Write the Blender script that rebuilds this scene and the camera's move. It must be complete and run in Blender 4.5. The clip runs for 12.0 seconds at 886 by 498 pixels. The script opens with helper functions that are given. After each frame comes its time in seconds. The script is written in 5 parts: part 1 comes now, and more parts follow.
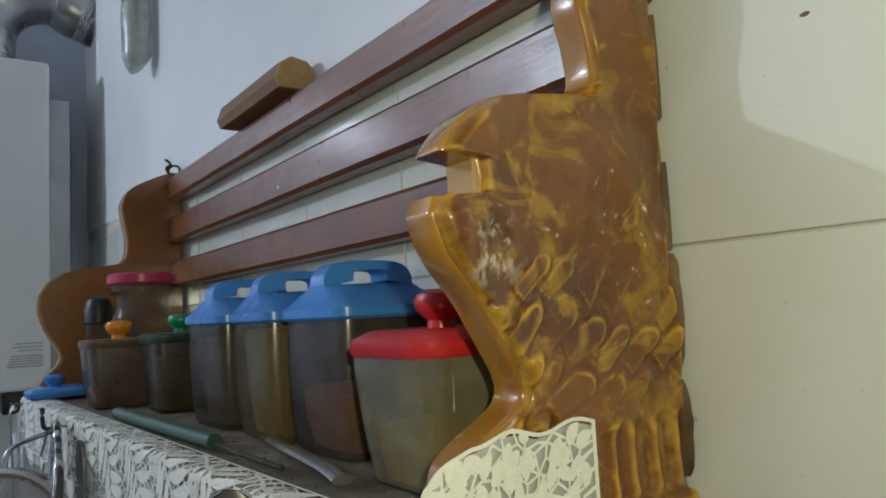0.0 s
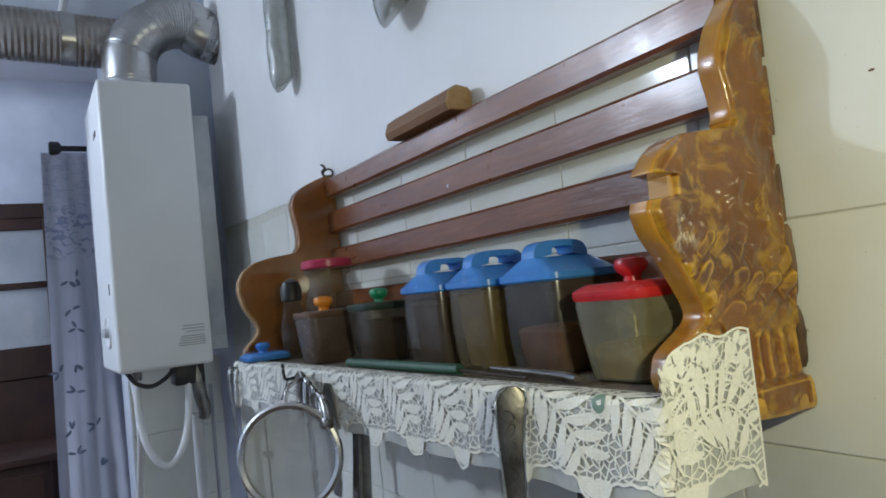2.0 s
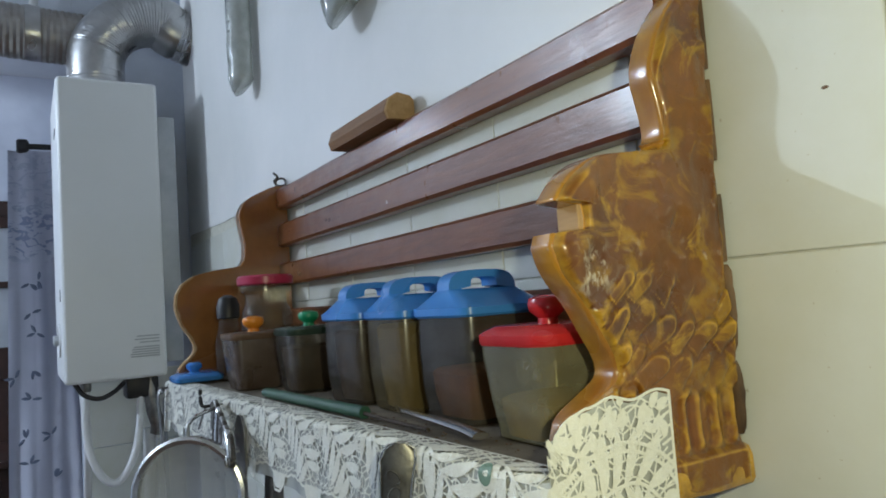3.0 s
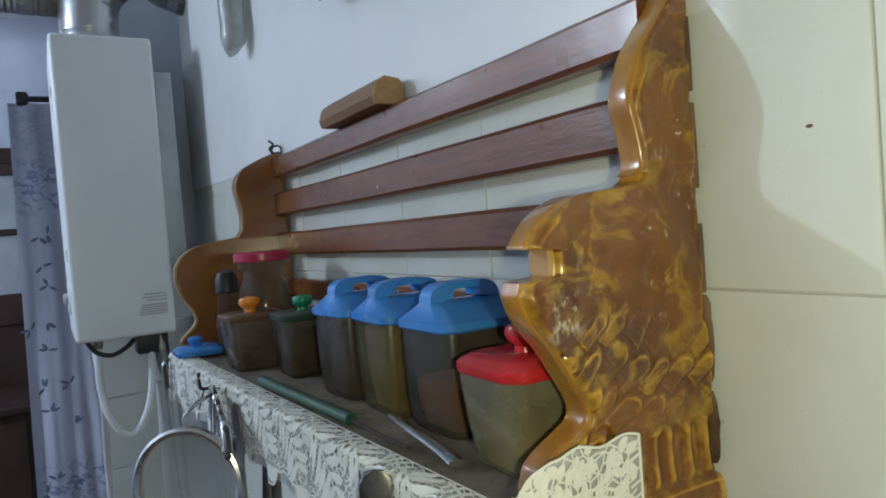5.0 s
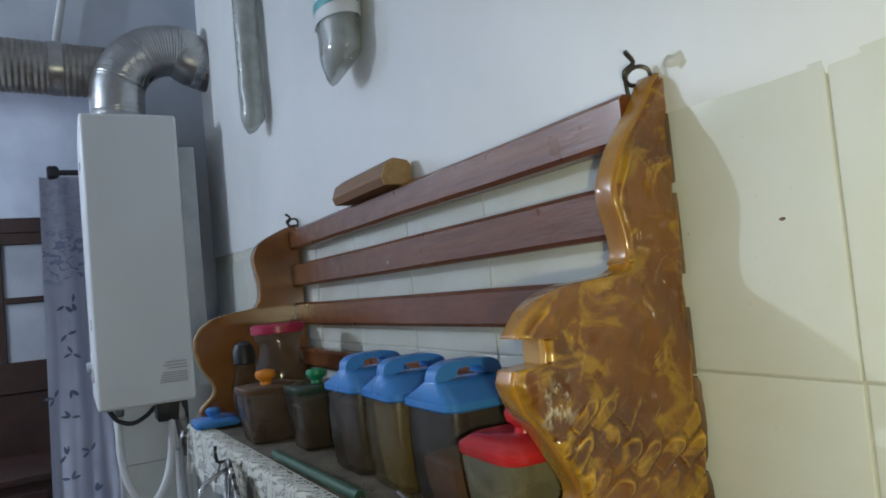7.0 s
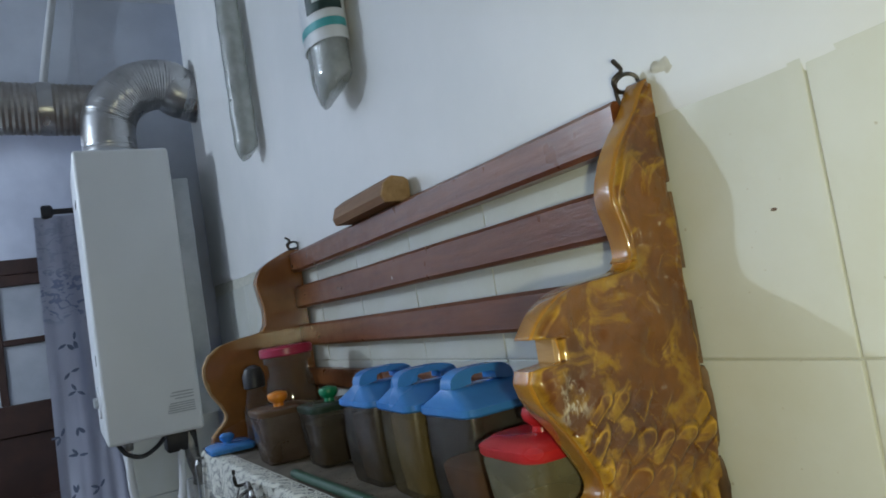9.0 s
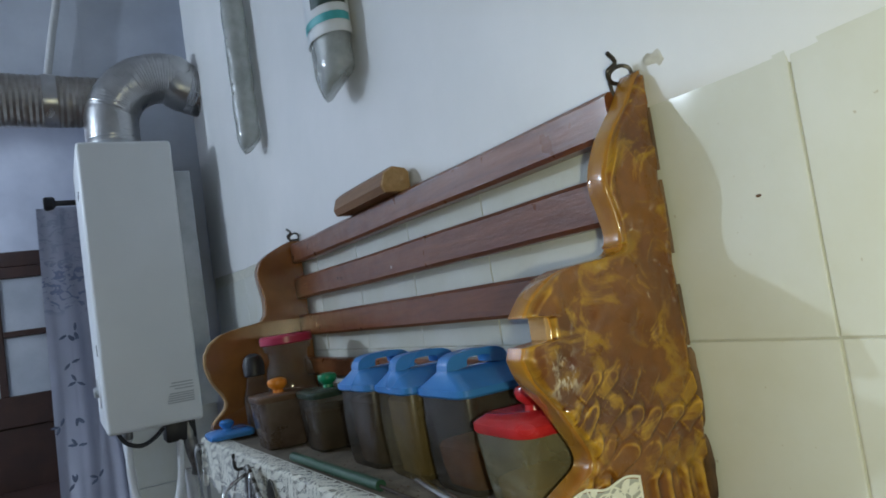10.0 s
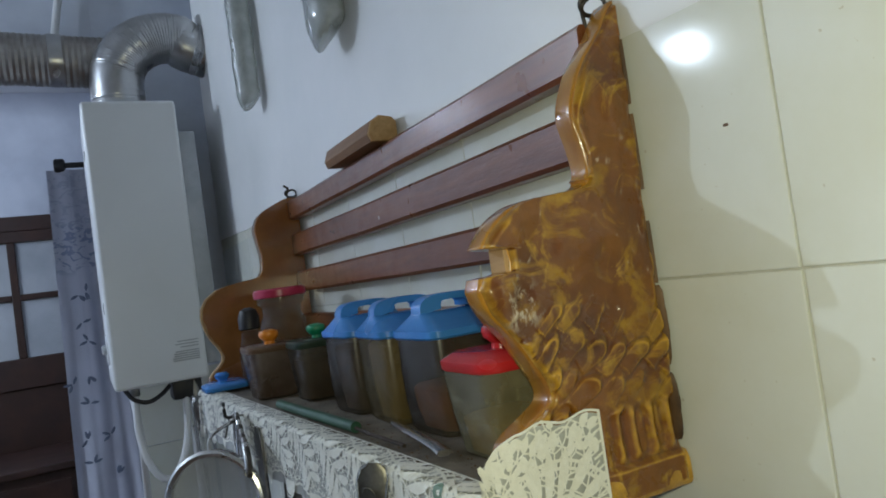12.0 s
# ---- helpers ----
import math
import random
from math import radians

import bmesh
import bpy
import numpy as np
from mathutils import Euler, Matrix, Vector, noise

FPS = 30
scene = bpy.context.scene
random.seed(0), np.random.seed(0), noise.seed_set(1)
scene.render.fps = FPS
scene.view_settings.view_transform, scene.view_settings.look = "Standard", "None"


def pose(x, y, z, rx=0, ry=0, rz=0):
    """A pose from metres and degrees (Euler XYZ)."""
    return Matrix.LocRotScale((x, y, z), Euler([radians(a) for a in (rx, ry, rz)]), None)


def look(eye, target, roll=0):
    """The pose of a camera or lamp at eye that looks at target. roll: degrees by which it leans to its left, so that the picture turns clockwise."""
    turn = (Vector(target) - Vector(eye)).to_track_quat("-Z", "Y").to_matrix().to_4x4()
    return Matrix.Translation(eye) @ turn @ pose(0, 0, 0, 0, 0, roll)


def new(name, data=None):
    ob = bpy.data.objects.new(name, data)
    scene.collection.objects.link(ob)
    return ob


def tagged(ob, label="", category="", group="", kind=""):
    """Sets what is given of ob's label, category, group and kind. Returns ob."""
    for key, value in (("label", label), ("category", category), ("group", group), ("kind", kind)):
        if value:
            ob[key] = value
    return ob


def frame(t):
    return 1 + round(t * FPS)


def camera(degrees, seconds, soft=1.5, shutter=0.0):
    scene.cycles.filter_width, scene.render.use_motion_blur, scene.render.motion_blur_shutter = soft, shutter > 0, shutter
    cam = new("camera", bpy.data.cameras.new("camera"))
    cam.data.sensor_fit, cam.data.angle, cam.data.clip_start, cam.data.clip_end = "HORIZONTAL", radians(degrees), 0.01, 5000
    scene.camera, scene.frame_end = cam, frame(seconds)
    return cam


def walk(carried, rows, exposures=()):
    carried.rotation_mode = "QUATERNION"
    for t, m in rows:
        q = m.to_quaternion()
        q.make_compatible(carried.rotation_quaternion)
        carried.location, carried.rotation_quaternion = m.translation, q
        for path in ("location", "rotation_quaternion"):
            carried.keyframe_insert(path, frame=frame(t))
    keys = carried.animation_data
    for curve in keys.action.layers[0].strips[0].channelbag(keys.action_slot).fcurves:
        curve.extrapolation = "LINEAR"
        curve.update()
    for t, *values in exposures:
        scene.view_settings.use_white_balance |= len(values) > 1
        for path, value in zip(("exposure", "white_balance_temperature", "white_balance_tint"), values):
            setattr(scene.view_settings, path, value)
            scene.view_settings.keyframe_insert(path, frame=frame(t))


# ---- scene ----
cam = camera(64.5, 12.0, 1.8)
PATH = [
    (0, (-0.335, -0.239, 1.5), (0.832, 1.377, 1.671), -3.1),
    (0.5, (-0.378, -0.262, 1.522), (0.727, 1.401, 1.627), -4.4),
    (1, (-0.481, -0.293, 1.503), (0.606, 1.373, 1.708), -2.3),
    (1.5, (-0.579, -0.329, 1.485), (0.524, 1.339, 1.462), -3.6),
    (2, (-0.56, -0.355, 1.501), (0.473, 1.354, 1.611), -6.1),
    (2.5, (-0.482, -0.315, 1.528), (0.51, 1.409, 1.736), -3.6),
    (3, (-0.441, -0.328, 1.513), (0.587, 1.381, 1.656), -4.0),
    (3.2, (-0.449, -0.329, 1.515), (0.582, 1.38, 1.648), -3.6),
    (4.8, (-0.414, -0.337, 1.581), (0.569, 1.404, 1.636), -5.2),
    (5, (-0.409, -0.34, 1.586), (0.575, 1.4, 1.526), -4.5),
    (5.5, (-0.403, -0.357, 1.593), (0.575, 1.381, 1.439), -3.4),
    (6, (-0.407, -0.371, 1.606), (0.502, 1.409, 1.675), -4.0),
    (6.5, (-0.41, -0.366, 1.599), (0.549, 1.388, 1.65), -3.2),
    (7, (-0.408, -0.374, 1.608), (0.537, 1.385, 1.711), -5.4),
    (7.2, (-0.41, -0.376, 1.608), (0.55, 1.374, 1.73), -5.2),
    (8.8, (-0.421, -0.378, 1.604), (0.58, 1.351, 1.679), -9.1),
    (9, (-0.43, -0.387, 1.606), (0.538, 1.358, 1.746), -9.2),
    (9.5, (-0.436, -0.399, 1.607), (0.543, 1.341, 1.729), -10.0),
    (10, (-0.44, -0.403, 1.591), (0.53, 1.341, 1.731), -8.5),
    (10.5, (-0.422, -0.404, 1.554), (0.658, 1.279, 1.544), -8.7),
    (11, (-0.406, -0.416, 1.554), (0.72, 1.236, 1.551), -7.5),
    (11.5, (-0.413, -0.415, 1.555), (0.618, 1.295, 1.669), -7.4),
    (12, (-0.402, -0.413, 1.556), (0.513, 1.364, 1.626), -8.0),
]
walk(cam, [(t, look(eye, target, roll)) for t, eye, target, roll in PATH],
     [(0, 0.0, 6850, 13), (0.5, 0.1, 6400, 14), (1.0, 0.1, 6450, 12), (1.5, 0.25, 6500, 13), (2.0, 0.25, 6750, 15), (2.5, 0.2, 6800, 12), (3.2, 0.23, 6700, 11), (5.5, 0.1, 6550, 11), (6.0, 0.1, 6600, 12), (7.0, 0.0, 6750, 12),
      (9.0, -0.08, 6700, 11), (10.0, -0.08, 6600, 11), (10.5, -0.13, 6600, 10), (11.0, -0.42, 6250, 13), (11.5, -0.30, 6550, 13), (12.0, -0.15, 6600, 12)])

# ---------- world, lights ----------
world = bpy.data.worlds.new("room_air")
scene.world = world
world.use_nodes = True
world.node_tree.nodes["Background"].inputs["Color"].default_value = (0.55, 0.62, 0.8, 1)
world.node_tree.nodes["Background"].inputs["Strength"].default_value = 0.12


def lamp(name, kind, at, watts, colour, radius):
    data = bpy.data.lights.new(name, kind)
    data.energy, data.color, data.shadow_soft_size = watts, colour, radius
    ob = new(name, data)
    ob.matrix_world = Matrix.Translation(at)
    return ob


lamp("ceiling_bulb_light", "POINT", (-2.05, 1.76, 2.38), 65, (0.67, 0.825, 1.0), 0.022)
lamp("phone_torch_light", "POINT", (-0.395, -0.405, 1.575), 5.9, (0.95, 0.965, 0.65), 0.008)
# added fill, no lamp seen there: brightens the next room and the boiler's side
lamp("next_room_fill_light", "POINT", (-1.5, 3.0, 2.45), 11, (0.68, 0.80, 1.0), 0.05)


# ---------- building helpers ----------
def thing(name, at, label, category, group=""):
    ob = new(name)
    ob.location = at
    ob.empty_display_size = 0.02
    return tagged(ob, label, category, group)


def finish(name, bm, material, smooth=True, angle=40):
    data = bpy.data.meshes.new(name)
    bmesh.ops.recalc_face_normals(bm, faces=bm.faces)
    if smooth:
        lim = radians(angle)
        for e in bm.edges:
            if len(e.link_faces) == 2:
                e.smooth = e.calc_face_angle(0) < lim
        for f in bm.faces:
            f.smooth = True
    bm.to_mesh(data)
    bm.free()
    data.materials.append(material)
    return data


def part(name, bm, material, parent, label="", smooth=True, angle=40):
    """One mesh in world coordinates, hung under its thing or part."""
    ob = new(name, finish(name, bm, material, smooth, angle))
    ob.parent = parent
    if parent.parent is None:
        ob.matrix_parent_inverse = Matrix.Translation(-parent.location)
    if label:
        ob["label"] = label
    return ob


def single(name, bm, material, label, category, group="", kind="", smooth=True, angle=40):
    """A thing, or a piece of the setting, that is one mesh."""
    ob = new(name, finish(name, bm, material, smooth, angle))
    return tagged(ob, label, category, group, kind)


def level(ob):
    """Flat faces stay flat beside their rounded edges."""
    mod = ob.modifiers.new("normals", "WEIGHTED_NORMAL")
    mod.keep_sharp = True
    return ob


def box(bm, x0, x1, y0, y1, z0, z1, bevel=0.0, seg=2):
    """An upright block, its edges rounded."""
    r = bmesh.ops.create_cube(bm, size=1.0, matrix=Matrix.Translation(((x0 + x1) / 2, (y0 + y1) / 2, (z0 + z1) / 2)) @ Matrix.Diagonal((abs(x1 - x0), abs(y1 - y0), abs(z1 - z0), 1)))
    if bevel:
        edges = {e for v in r["verts"] for e in v.link_edges}
        bmesh.ops.bevel(bm, geom=list(edges), offset=bevel, segments=seg, affect="EDGES", profile=0.5, clamp_overlap=True)
    return bm


def rings(bm, loops, closed=True, cap0=True, cap1=True):
    """Skin through loops of points, all of one length."""
    vs = [[bm.verts.new(p) for p in loop] for loop in loops]
    n = len(vs[0])
    for a, b in zip(vs, vs[1:]):
        for i in range(n if closed else n - 1):
            j = (i + 1) % n
            bm.faces.new((a[i], a[j], b[j], b[i]))
    if cap0:
        bm.faces.new(vs[0][::-1])
    if cap1:
        bm.faces.new(vs[-1])
    return vs


def lathe(bm, profile, at, seg=28, cap0=True, cap1=True):
    """A turned form: rows of radius and height over the point at."""
    loops = [[(at[0] + r * math.cos(2 * math.pi * i / seg), at[1] + r * math.sin(2 * math.pi * i / seg), at[2] + z) for i in range(seg)] for r, z in profile]
    rings(bm, loops, True, cap0, cap1)
    return bm


def curve_points(pts, n):
    """n + 1 points on a smooth line through pts."""
    pts = [Vector(p) for p in pts]
    ext = [2 * pts[0] - pts[1]] + pts + [2 * pts[-1] - pts[-2]]
    out, m = [], len(pts) - 1
    for k in range(n + 1):
        u = k / n * m
        i = min(int(u), m - 1)
        t = u - i
        p0, p1, p2, p3 = ext[i:i + 4]
        out.append(0.5 * (2 * p1 + (p2 - p0) * t + (2 * p0 - 5 * p1 + 4 * p2 - p3) * t * t + (3 * p1 - p0 - 3 * p2 + p3) * t ** 3))
    return out


def tube(bm, pts, radius, seg=10, wide=None, up=(0, 0, 1)):
    """A round or flat bar along points; radius may be a function of the way along, 0 to 1, and wide likewise."""
    loops = []
    n = len(pts)
    for k, p in enumerate(pts):
        p = Vector(p)
        d = (Vector(pts[min(k + 1, n - 1)]) - Vector(pts[max(k - 1, 0)])).normalized()
        side = d.cross(Vector(up))
        if side.length < 1e-3:
            side = d.cross(Vector((1, 0, 0)))
        side.normalize()
        top = side.cross(d).normalized()
        r = radius(k / (n - 1)) if callable(radius) else radius
        w = r if wide is None else (wide(k / (n - 1)) if callable(wide) else wide)
        loops.append([p + side * w * math.cos(2 * math.pi * i / seg) + top * r * math.sin(2 * math.pi * i / seg) for i in range(seg)])
    rings(bm, loops)
    return bm


def rounded(cx, cy, wx, wy, r, z, k=4, chamfer=False):
    """A loop: a rectangle with round corners, level at z."""
    out = []
    for qx, qy, a0 in ((1, 1, 0), (-1, 1, 90), (-1, -1, 180), (1, -1, 270)):
        for i in range(k + 1):
            a = radians(a0 + 90 * i / k)
            out.append((cx + qx * (wx / 2 - r) + r * math.cos(a), cy + qy * (wy / 2 - r) + r * math.sin(a), z))
    return out


# ---------- materials ----------
def material(name):
    m = bpy.data.materials.new(name)
    m.use_nodes = True
    return m, m.node_tree, m.node_tree.nodes["Principled BSDF"]


def add(tree, kind, **values):
    n = tree.nodes.new(kind)
    for key, v in values.items():
        if key in n.inputs:
            n.inputs[key].default_value = v
    return n


def grain(tree, scale, detail=4, rough=0.55, stretch=None, distortion=0.0):
    co = tree.nodes.new("ShaderNodeTexCoord")
    n = add(tree, "ShaderNodeTexNoise", Scale=scale, Detail=detail, Roughness=rough, Distortion=distortion)
    if stretch:
        mp = tree.nodes.new("ShaderNodeMapping")
        mp.inputs["Scale"].default_value = stretch
        tree.links.new(co.outputs["Object"], mp.inputs["Vector"])
        tree.links.new(mp.outputs["Vector"], n.inputs["Vector"])
    else:
        tree.links.new(co.outputs["Object"], n.inputs["Vector"])
    return n.outputs["Fac"]


def ramp(tree, fac, stops):
    r = tree.nodes.new("ShaderNodeValToRGB")
    while len(r.color_ramp.elements) < len(stops):
        r.color_ramp.elements.new(0.5)
    for e, (at, c) in zip(r.color_ramp.elements, stops):
        e.position = at
        e.color = (c, c, c, 1) if isinstance(c, (int, float)) else (*c, 1)
    tree.links.new(fac, r.inputs["Fac"])
    return r.outputs["Color"]


def blend(tree, fac, a, b, mode="MIX"):
    m = tree.nodes.new("ShaderNodeMix")
    m.data_type, m.blend_type = "RGBA", mode
    for sock, v in ((m.inputs[0], fac), (m.inputs[6], a), (m.inputs[7], b)):
        if hasattr(v, "is_linked"):
            tree.links.new(v, sock)
        elif isinstance(v, (int, float)):
            sock.default_value = v
        else:
            sock.default_value = (*v, 1)
    return m.outputs[2]


def bump(tree, bsdf, fac, strength, distance=0.002):
    b = add(tree, "ShaderNodeBump", Strength=strength, Distance=distance)
    tree.links.new(fac, b.inputs["Height"])
    tree.links.new(b.outputs["Normal"], bsdf.inputs["Normal"])


def plain(name, c1, c2, scale=30, roughness=0.5, metallic=0.0, bumped=0.1, coat=0.0, stretch=None, rough_var=0.1, distance=0.001):
    m, t, b = material(name)
    f = grain(t, scale, 5, 0.6, stretch)
    t.links.new(ramp(t, f, [(0.3, c1), (0.7, c2)]), b.inputs["Base Color"])
    f2 = grain(t, scale * 0.23, 3)
    t.links.new(ramp(t, f2, [(0.25, max(0.02, roughness - rough_var)), (0.75, min(1, roughness + rough_var))]), b.inputs["Roughness"])
    b.inputs["Metallic"].default_value = metallic
    b.inputs["Coat Weight"].default_value = coat
    b.inputs["Coat Roughness"].default_value = 0.08
    if bumped:
        bump(t, b, grain(t, scale * 3, 3), bumped, distance)
    return m


def tile_material(name, c1, c2, spread):
    m, t, b = material(name)
    info = t.nodes.new("ShaderNodeObjectInfo")
    base = ramp(t, info.outputs["Random"], [(0.0, c1), (1.0, c2)])
    clouds = ramp(t, grain(t, 9, 5, 0.6), [(0.3, (0.93, 0.92, 0.86)), (0.65, (1, 1, 1))])
    col = blend(t, 1.0, base, clouds, "MULTIPLY")
    specks = ramp(t, grain(t, 150, 2, 0.5), [(0.74, 0.0), (0.78, 1.0)])
    col = blend(t, specks, col, (0.52, 0.49, 0.40))
    t.links.new(col, b.inputs["Base Color"])
    t.links.new(ramp(t, grain(t, 14, 4), [(0.3, 0.08), (0.75, spread)]), b.inputs["Roughness"])
    b.inputs["Specular IOR Level"].default_value = 0.13
    bump(t, b, grain(t, 6, 3), 0.06, 0.003)
    return m


TILE = tile_material("glazed_white_tile", (0.64, 0.655, 0.61), (0.70, 0.715, 0.67), 0.16)
GROUT = plain("grey_grout", (0.44, 0.44, 0.37), (0.58, 0.57, 0.50), 60, 0.9, bumped=0.4)
PLASTER = plain("white_gloss_paint", (0.71, 0.72, 0.71), (0.77, 0.77, 0.76), 5, 0.42, bumped=0.25, distance=0.003)
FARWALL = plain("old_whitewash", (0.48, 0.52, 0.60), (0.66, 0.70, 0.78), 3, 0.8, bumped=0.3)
CEILING = plain("ceiling_whitewash", (0.62, 0.64, 0.67), (0.74, 0.75, 0.77), 2.5, 0.85, bumped=0.2)
FLOOR = plain("brown_floor_paint", (0.10, 0.06, 0.04), (0.17, 0.10, 0.07), 4, 0.45)
BOILER = plain("white_enamel", (0.72, 0.74, 0.74), (0.77, 0.79, 0.79), 3, 0.38, bumped=0.02)
ZINC = plain("dull_zinc", (0.35, 0.38, 0.40), (0.48, 0.50, 0.52), 12, 0.5, 0.5)
STEEL = plain("polished_steel", (0.55, 0.55, 0.54), (0.68, 0.68, 0.66), 40, 0.24, 1.0, 0.05)
DARKSTEEL = plain("tarnished_steel", (0.20, 0.20, 0.20), (0.36, 0.35, 0.33), 50, 0.36, 1.0, 0.2)
DUCT = plain("aluminium_foil", (0.38, 0.38, 0.38), (0.54, 0.54, 0.54), 14, 0.31, 1.0, 0.5)
OLDDUCT = plain("stained_aluminium_foil", (0.26, 0.23, 0.20), (0.46, 0.44, 0.42), 9, 0.36, 1.0, 0.35)
BLACK = plain("black_plastic", (0.012, 0.012, 0.014), (0.022, 0.022, 0.025), 30, 0.42)
WHITEPLASTIC = plain("white_plastic", (0.72, 0.74, 0.76), (0.80, 0.81, 0.82), 10, 0.35, bumped=0.03)
BLUELID = plain("blue_plastic", (0.035, 0.20, 0.56), (0.055, 0.25, 0.64), 14, 0.27, bumped=0.06)
REDLID = plain("red_plastic", (0.42, 0.014, 0.018), (0.54, 0.026, 0.028), 14, 0.25, bumped=0.06)
PINKLID = plain("crimson_tin_lid", (0.42, 0.02, 0.07), (0.52, 0.04, 0.10), 20, 0.3)
ORANGE = plain("orange_plastic", (0.70, 0.20, 0.01), (0.80, 0.27, 0.02), 14, 0.28, bumped=0.05)
GREEN = plain("green_plastic", (0.0, 0.20, 0.09), (0.01, 0.28, 0.13), 14, 0.28, bumped=0.05)
BLACKIRON = plain("black_iron", (0.05, 0.045, 0.04), (0.12, 0.11, 0.10), 60, 0.42, 0.8, 0.3)
RUST = plain("rusted_iron", (0.020, 0.014, 0.010), (0.05, 0.03, 0.02), 60, 0.8)
DARKGREEN = plain("worn_green_paint", (0.012, 0.055, 0.032), (0.025, 0.09, 0.05), 40, 0.45)
BROWNLID = plain("brown_plastic", (0.11, 0.065, 0.040), (0.17, 0.10, 0.06), 20, 0.28)
SMOKELID = plain("smoky_lid", (0.020, 0.040, 0.028), (0.035, 0.060, 0.042), 20, 0.25)


def wood_rail(name):
    m, t, b = material(name)
    g = grain(t, 26, 6, 0.65, (3.0, 0.25, 3.0), 0.6)
    col = ramp(t, g, [(0.28, (0.120, 0.037, 0.012)), (0.5, (0.170, 0.055, 0.016)), (0.75, (0.23, 0.080, 0.023))])
    big = ramp(t, grain(t, 3.2, 3), [(0.35, (0.90, 0.84, 0.86)), (0.65, (1.1, 1.06, 1.0))])
    col = blend(t, 1.0, col, big, "MULTIPLY")
    spots = ramp(t, grain(t, 62, 1, 0.4), [(0.80, 0.0), (0.81, 1.0)])
    col = blend(t, spots, col, (0.6, 0.5, 0.42))
    t.links.new(col, b.inputs["Base Color"])
    t.links.new(ramp(t, grain(t, 30, 4), [(0.3, 0.26), (0.75, 0.46)]), b.inputs["Roughness"])
    b.inputs["Coat Weight"].default_value = 0.4
    b.inputs["Coat Roughness"].default_value = 0.2
    bump(t, b, grain(t, 55, 5, 0.6, (2.0, 0.4, 2.0)), 0.35, 0.002)
    return m


def carved(name):
    """Brown glaze with gold rubbed over it in smears, under thick glossy lacquer."""
    m, t, b = material(name)
    col = ramp(t, grain(t, 11, 3, 0.5, None, 0.5), [(0.34, (0.075, 0.021, 0.003)), (0.45, (0.150, 0.046, 0.003)), (0.58, (0.210, 0.074, 0.004))])
    smear = ramp(t, grain(t, 23, 5, 0.6, (1.0, 1.0, 1.2), 1.1), [(0.52, 0.0), (0.60, 0.65), (0.70, 1.0)])
    col = blend(t, smear, col, (0.37, 0.195, 0.010))
    bright = ramp(t, grain(t, 30, 4, 0.6, None, 1.2), [(0.60, 0.0), (0.70, 0.7)])
    col = blend(t, bright, col, (0.52, 0.30, 0.024))
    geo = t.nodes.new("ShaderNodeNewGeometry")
    # by pointiness: gold on the raised cuts, darker brown in the hollows
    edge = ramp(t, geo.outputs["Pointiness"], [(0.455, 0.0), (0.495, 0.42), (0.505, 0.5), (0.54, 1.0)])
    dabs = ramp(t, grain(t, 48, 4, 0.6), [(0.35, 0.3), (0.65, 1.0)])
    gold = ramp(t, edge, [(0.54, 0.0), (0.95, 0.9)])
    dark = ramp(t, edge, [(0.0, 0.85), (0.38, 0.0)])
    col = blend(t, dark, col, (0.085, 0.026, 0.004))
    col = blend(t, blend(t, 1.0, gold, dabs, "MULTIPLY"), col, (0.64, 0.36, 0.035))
    # bare chipped patch by the jaw
    co = t.nodes.new("ShaderNodeTexCoord")
    off = t.nodes.new("ShaderNodeVectorMath")
    off.operation = "DISTANCE"
    off.inputs[1].default_value = (-0.136, 0.0, 1.527)
    t.links.new(co.outputs["Object"], off.inputs[0])
    near = ramp(t, off.outputs["Value"], [(0.006, 1.0), (0.022, 0.0)])
    chips = ramp(t, grain(t, 95, 4, 0.65, (1.0, 1.0, 0.6)), [(0.52, 0.0), (0.60, 1.0)])
    chips = blend(t, 1.0, near, chips, "MULTIPLY")
    col = blend(t, chips, col, (0.62, 0.55, 0.46))
    fine = ramp(t, grain(t, 130, 3), [(0.35, (0.86, 0.85, 0.82)), (0.65, (1.08, 1.08, 1.06))])
    col = blend(t, 0.6, col, fine, "MULTIPLY")
    t.links.new(col, b.inputs["Base Color"])
    t.links.new(ramp(t, grain(t, 35, 4), [(0.3, 0.22), (0.75, 0.42)]), b.inputs["Roughness"])
    b.inputs["Specular IOR Level"].default_value = 0.3
    b.inputs["Coat Weight"].default_value = 1.0
    b.inputs["Coat Roughness"].default_value = 0.08
    bump(t, b, grain(t, 48, 4, 0.6), 0.5, 0.003)
    return m


RAIL = wood_rail("red_brown_varnished_wood")
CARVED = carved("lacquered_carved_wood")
BROWNLAC = plain("brown_lacquered_wood", (0.20, 0.068, 0.012), (0.33, 0.125, 0.022), 9, 0.26, coat=0.6, bumped=0.2)
EDGELAC = plain("streaked_amber_lacquer", (0.20, 0.068, 0.008), (0.50, 0.235, 0.016), 17, 0.24, coat=0.9, stretch=(1.0, 1.0, 0.5), bumped=0.25)
MOULD = plain("worn_dark_lacquer", (0.030, 0.014, 0.006), (0.16, 0.08, 0.024), 60, 0.6, coat=0.0, bumped=0.3, stretch=(1.0, 1.0, 0.4))
RAWWOOD = plain("unpainted_wood", (0.33, 0.19, 0.075), (0.46, 0.29, 0.13), 30, 0.6, stretch=(4, 0.3, 4), bumped=0.4)
SHELFWOOD = plain("dusty_shelf_board", (0.075, 0.063, 0.048), (0.20, 0.17, 0.13), 24, 0.7, bumped=0.4)
DARKWOOD = plain("dark_brown_painted_wood", (0.028, 0.012, 0.009), (0.055, 0.022, 0.014), 8, 0.5)


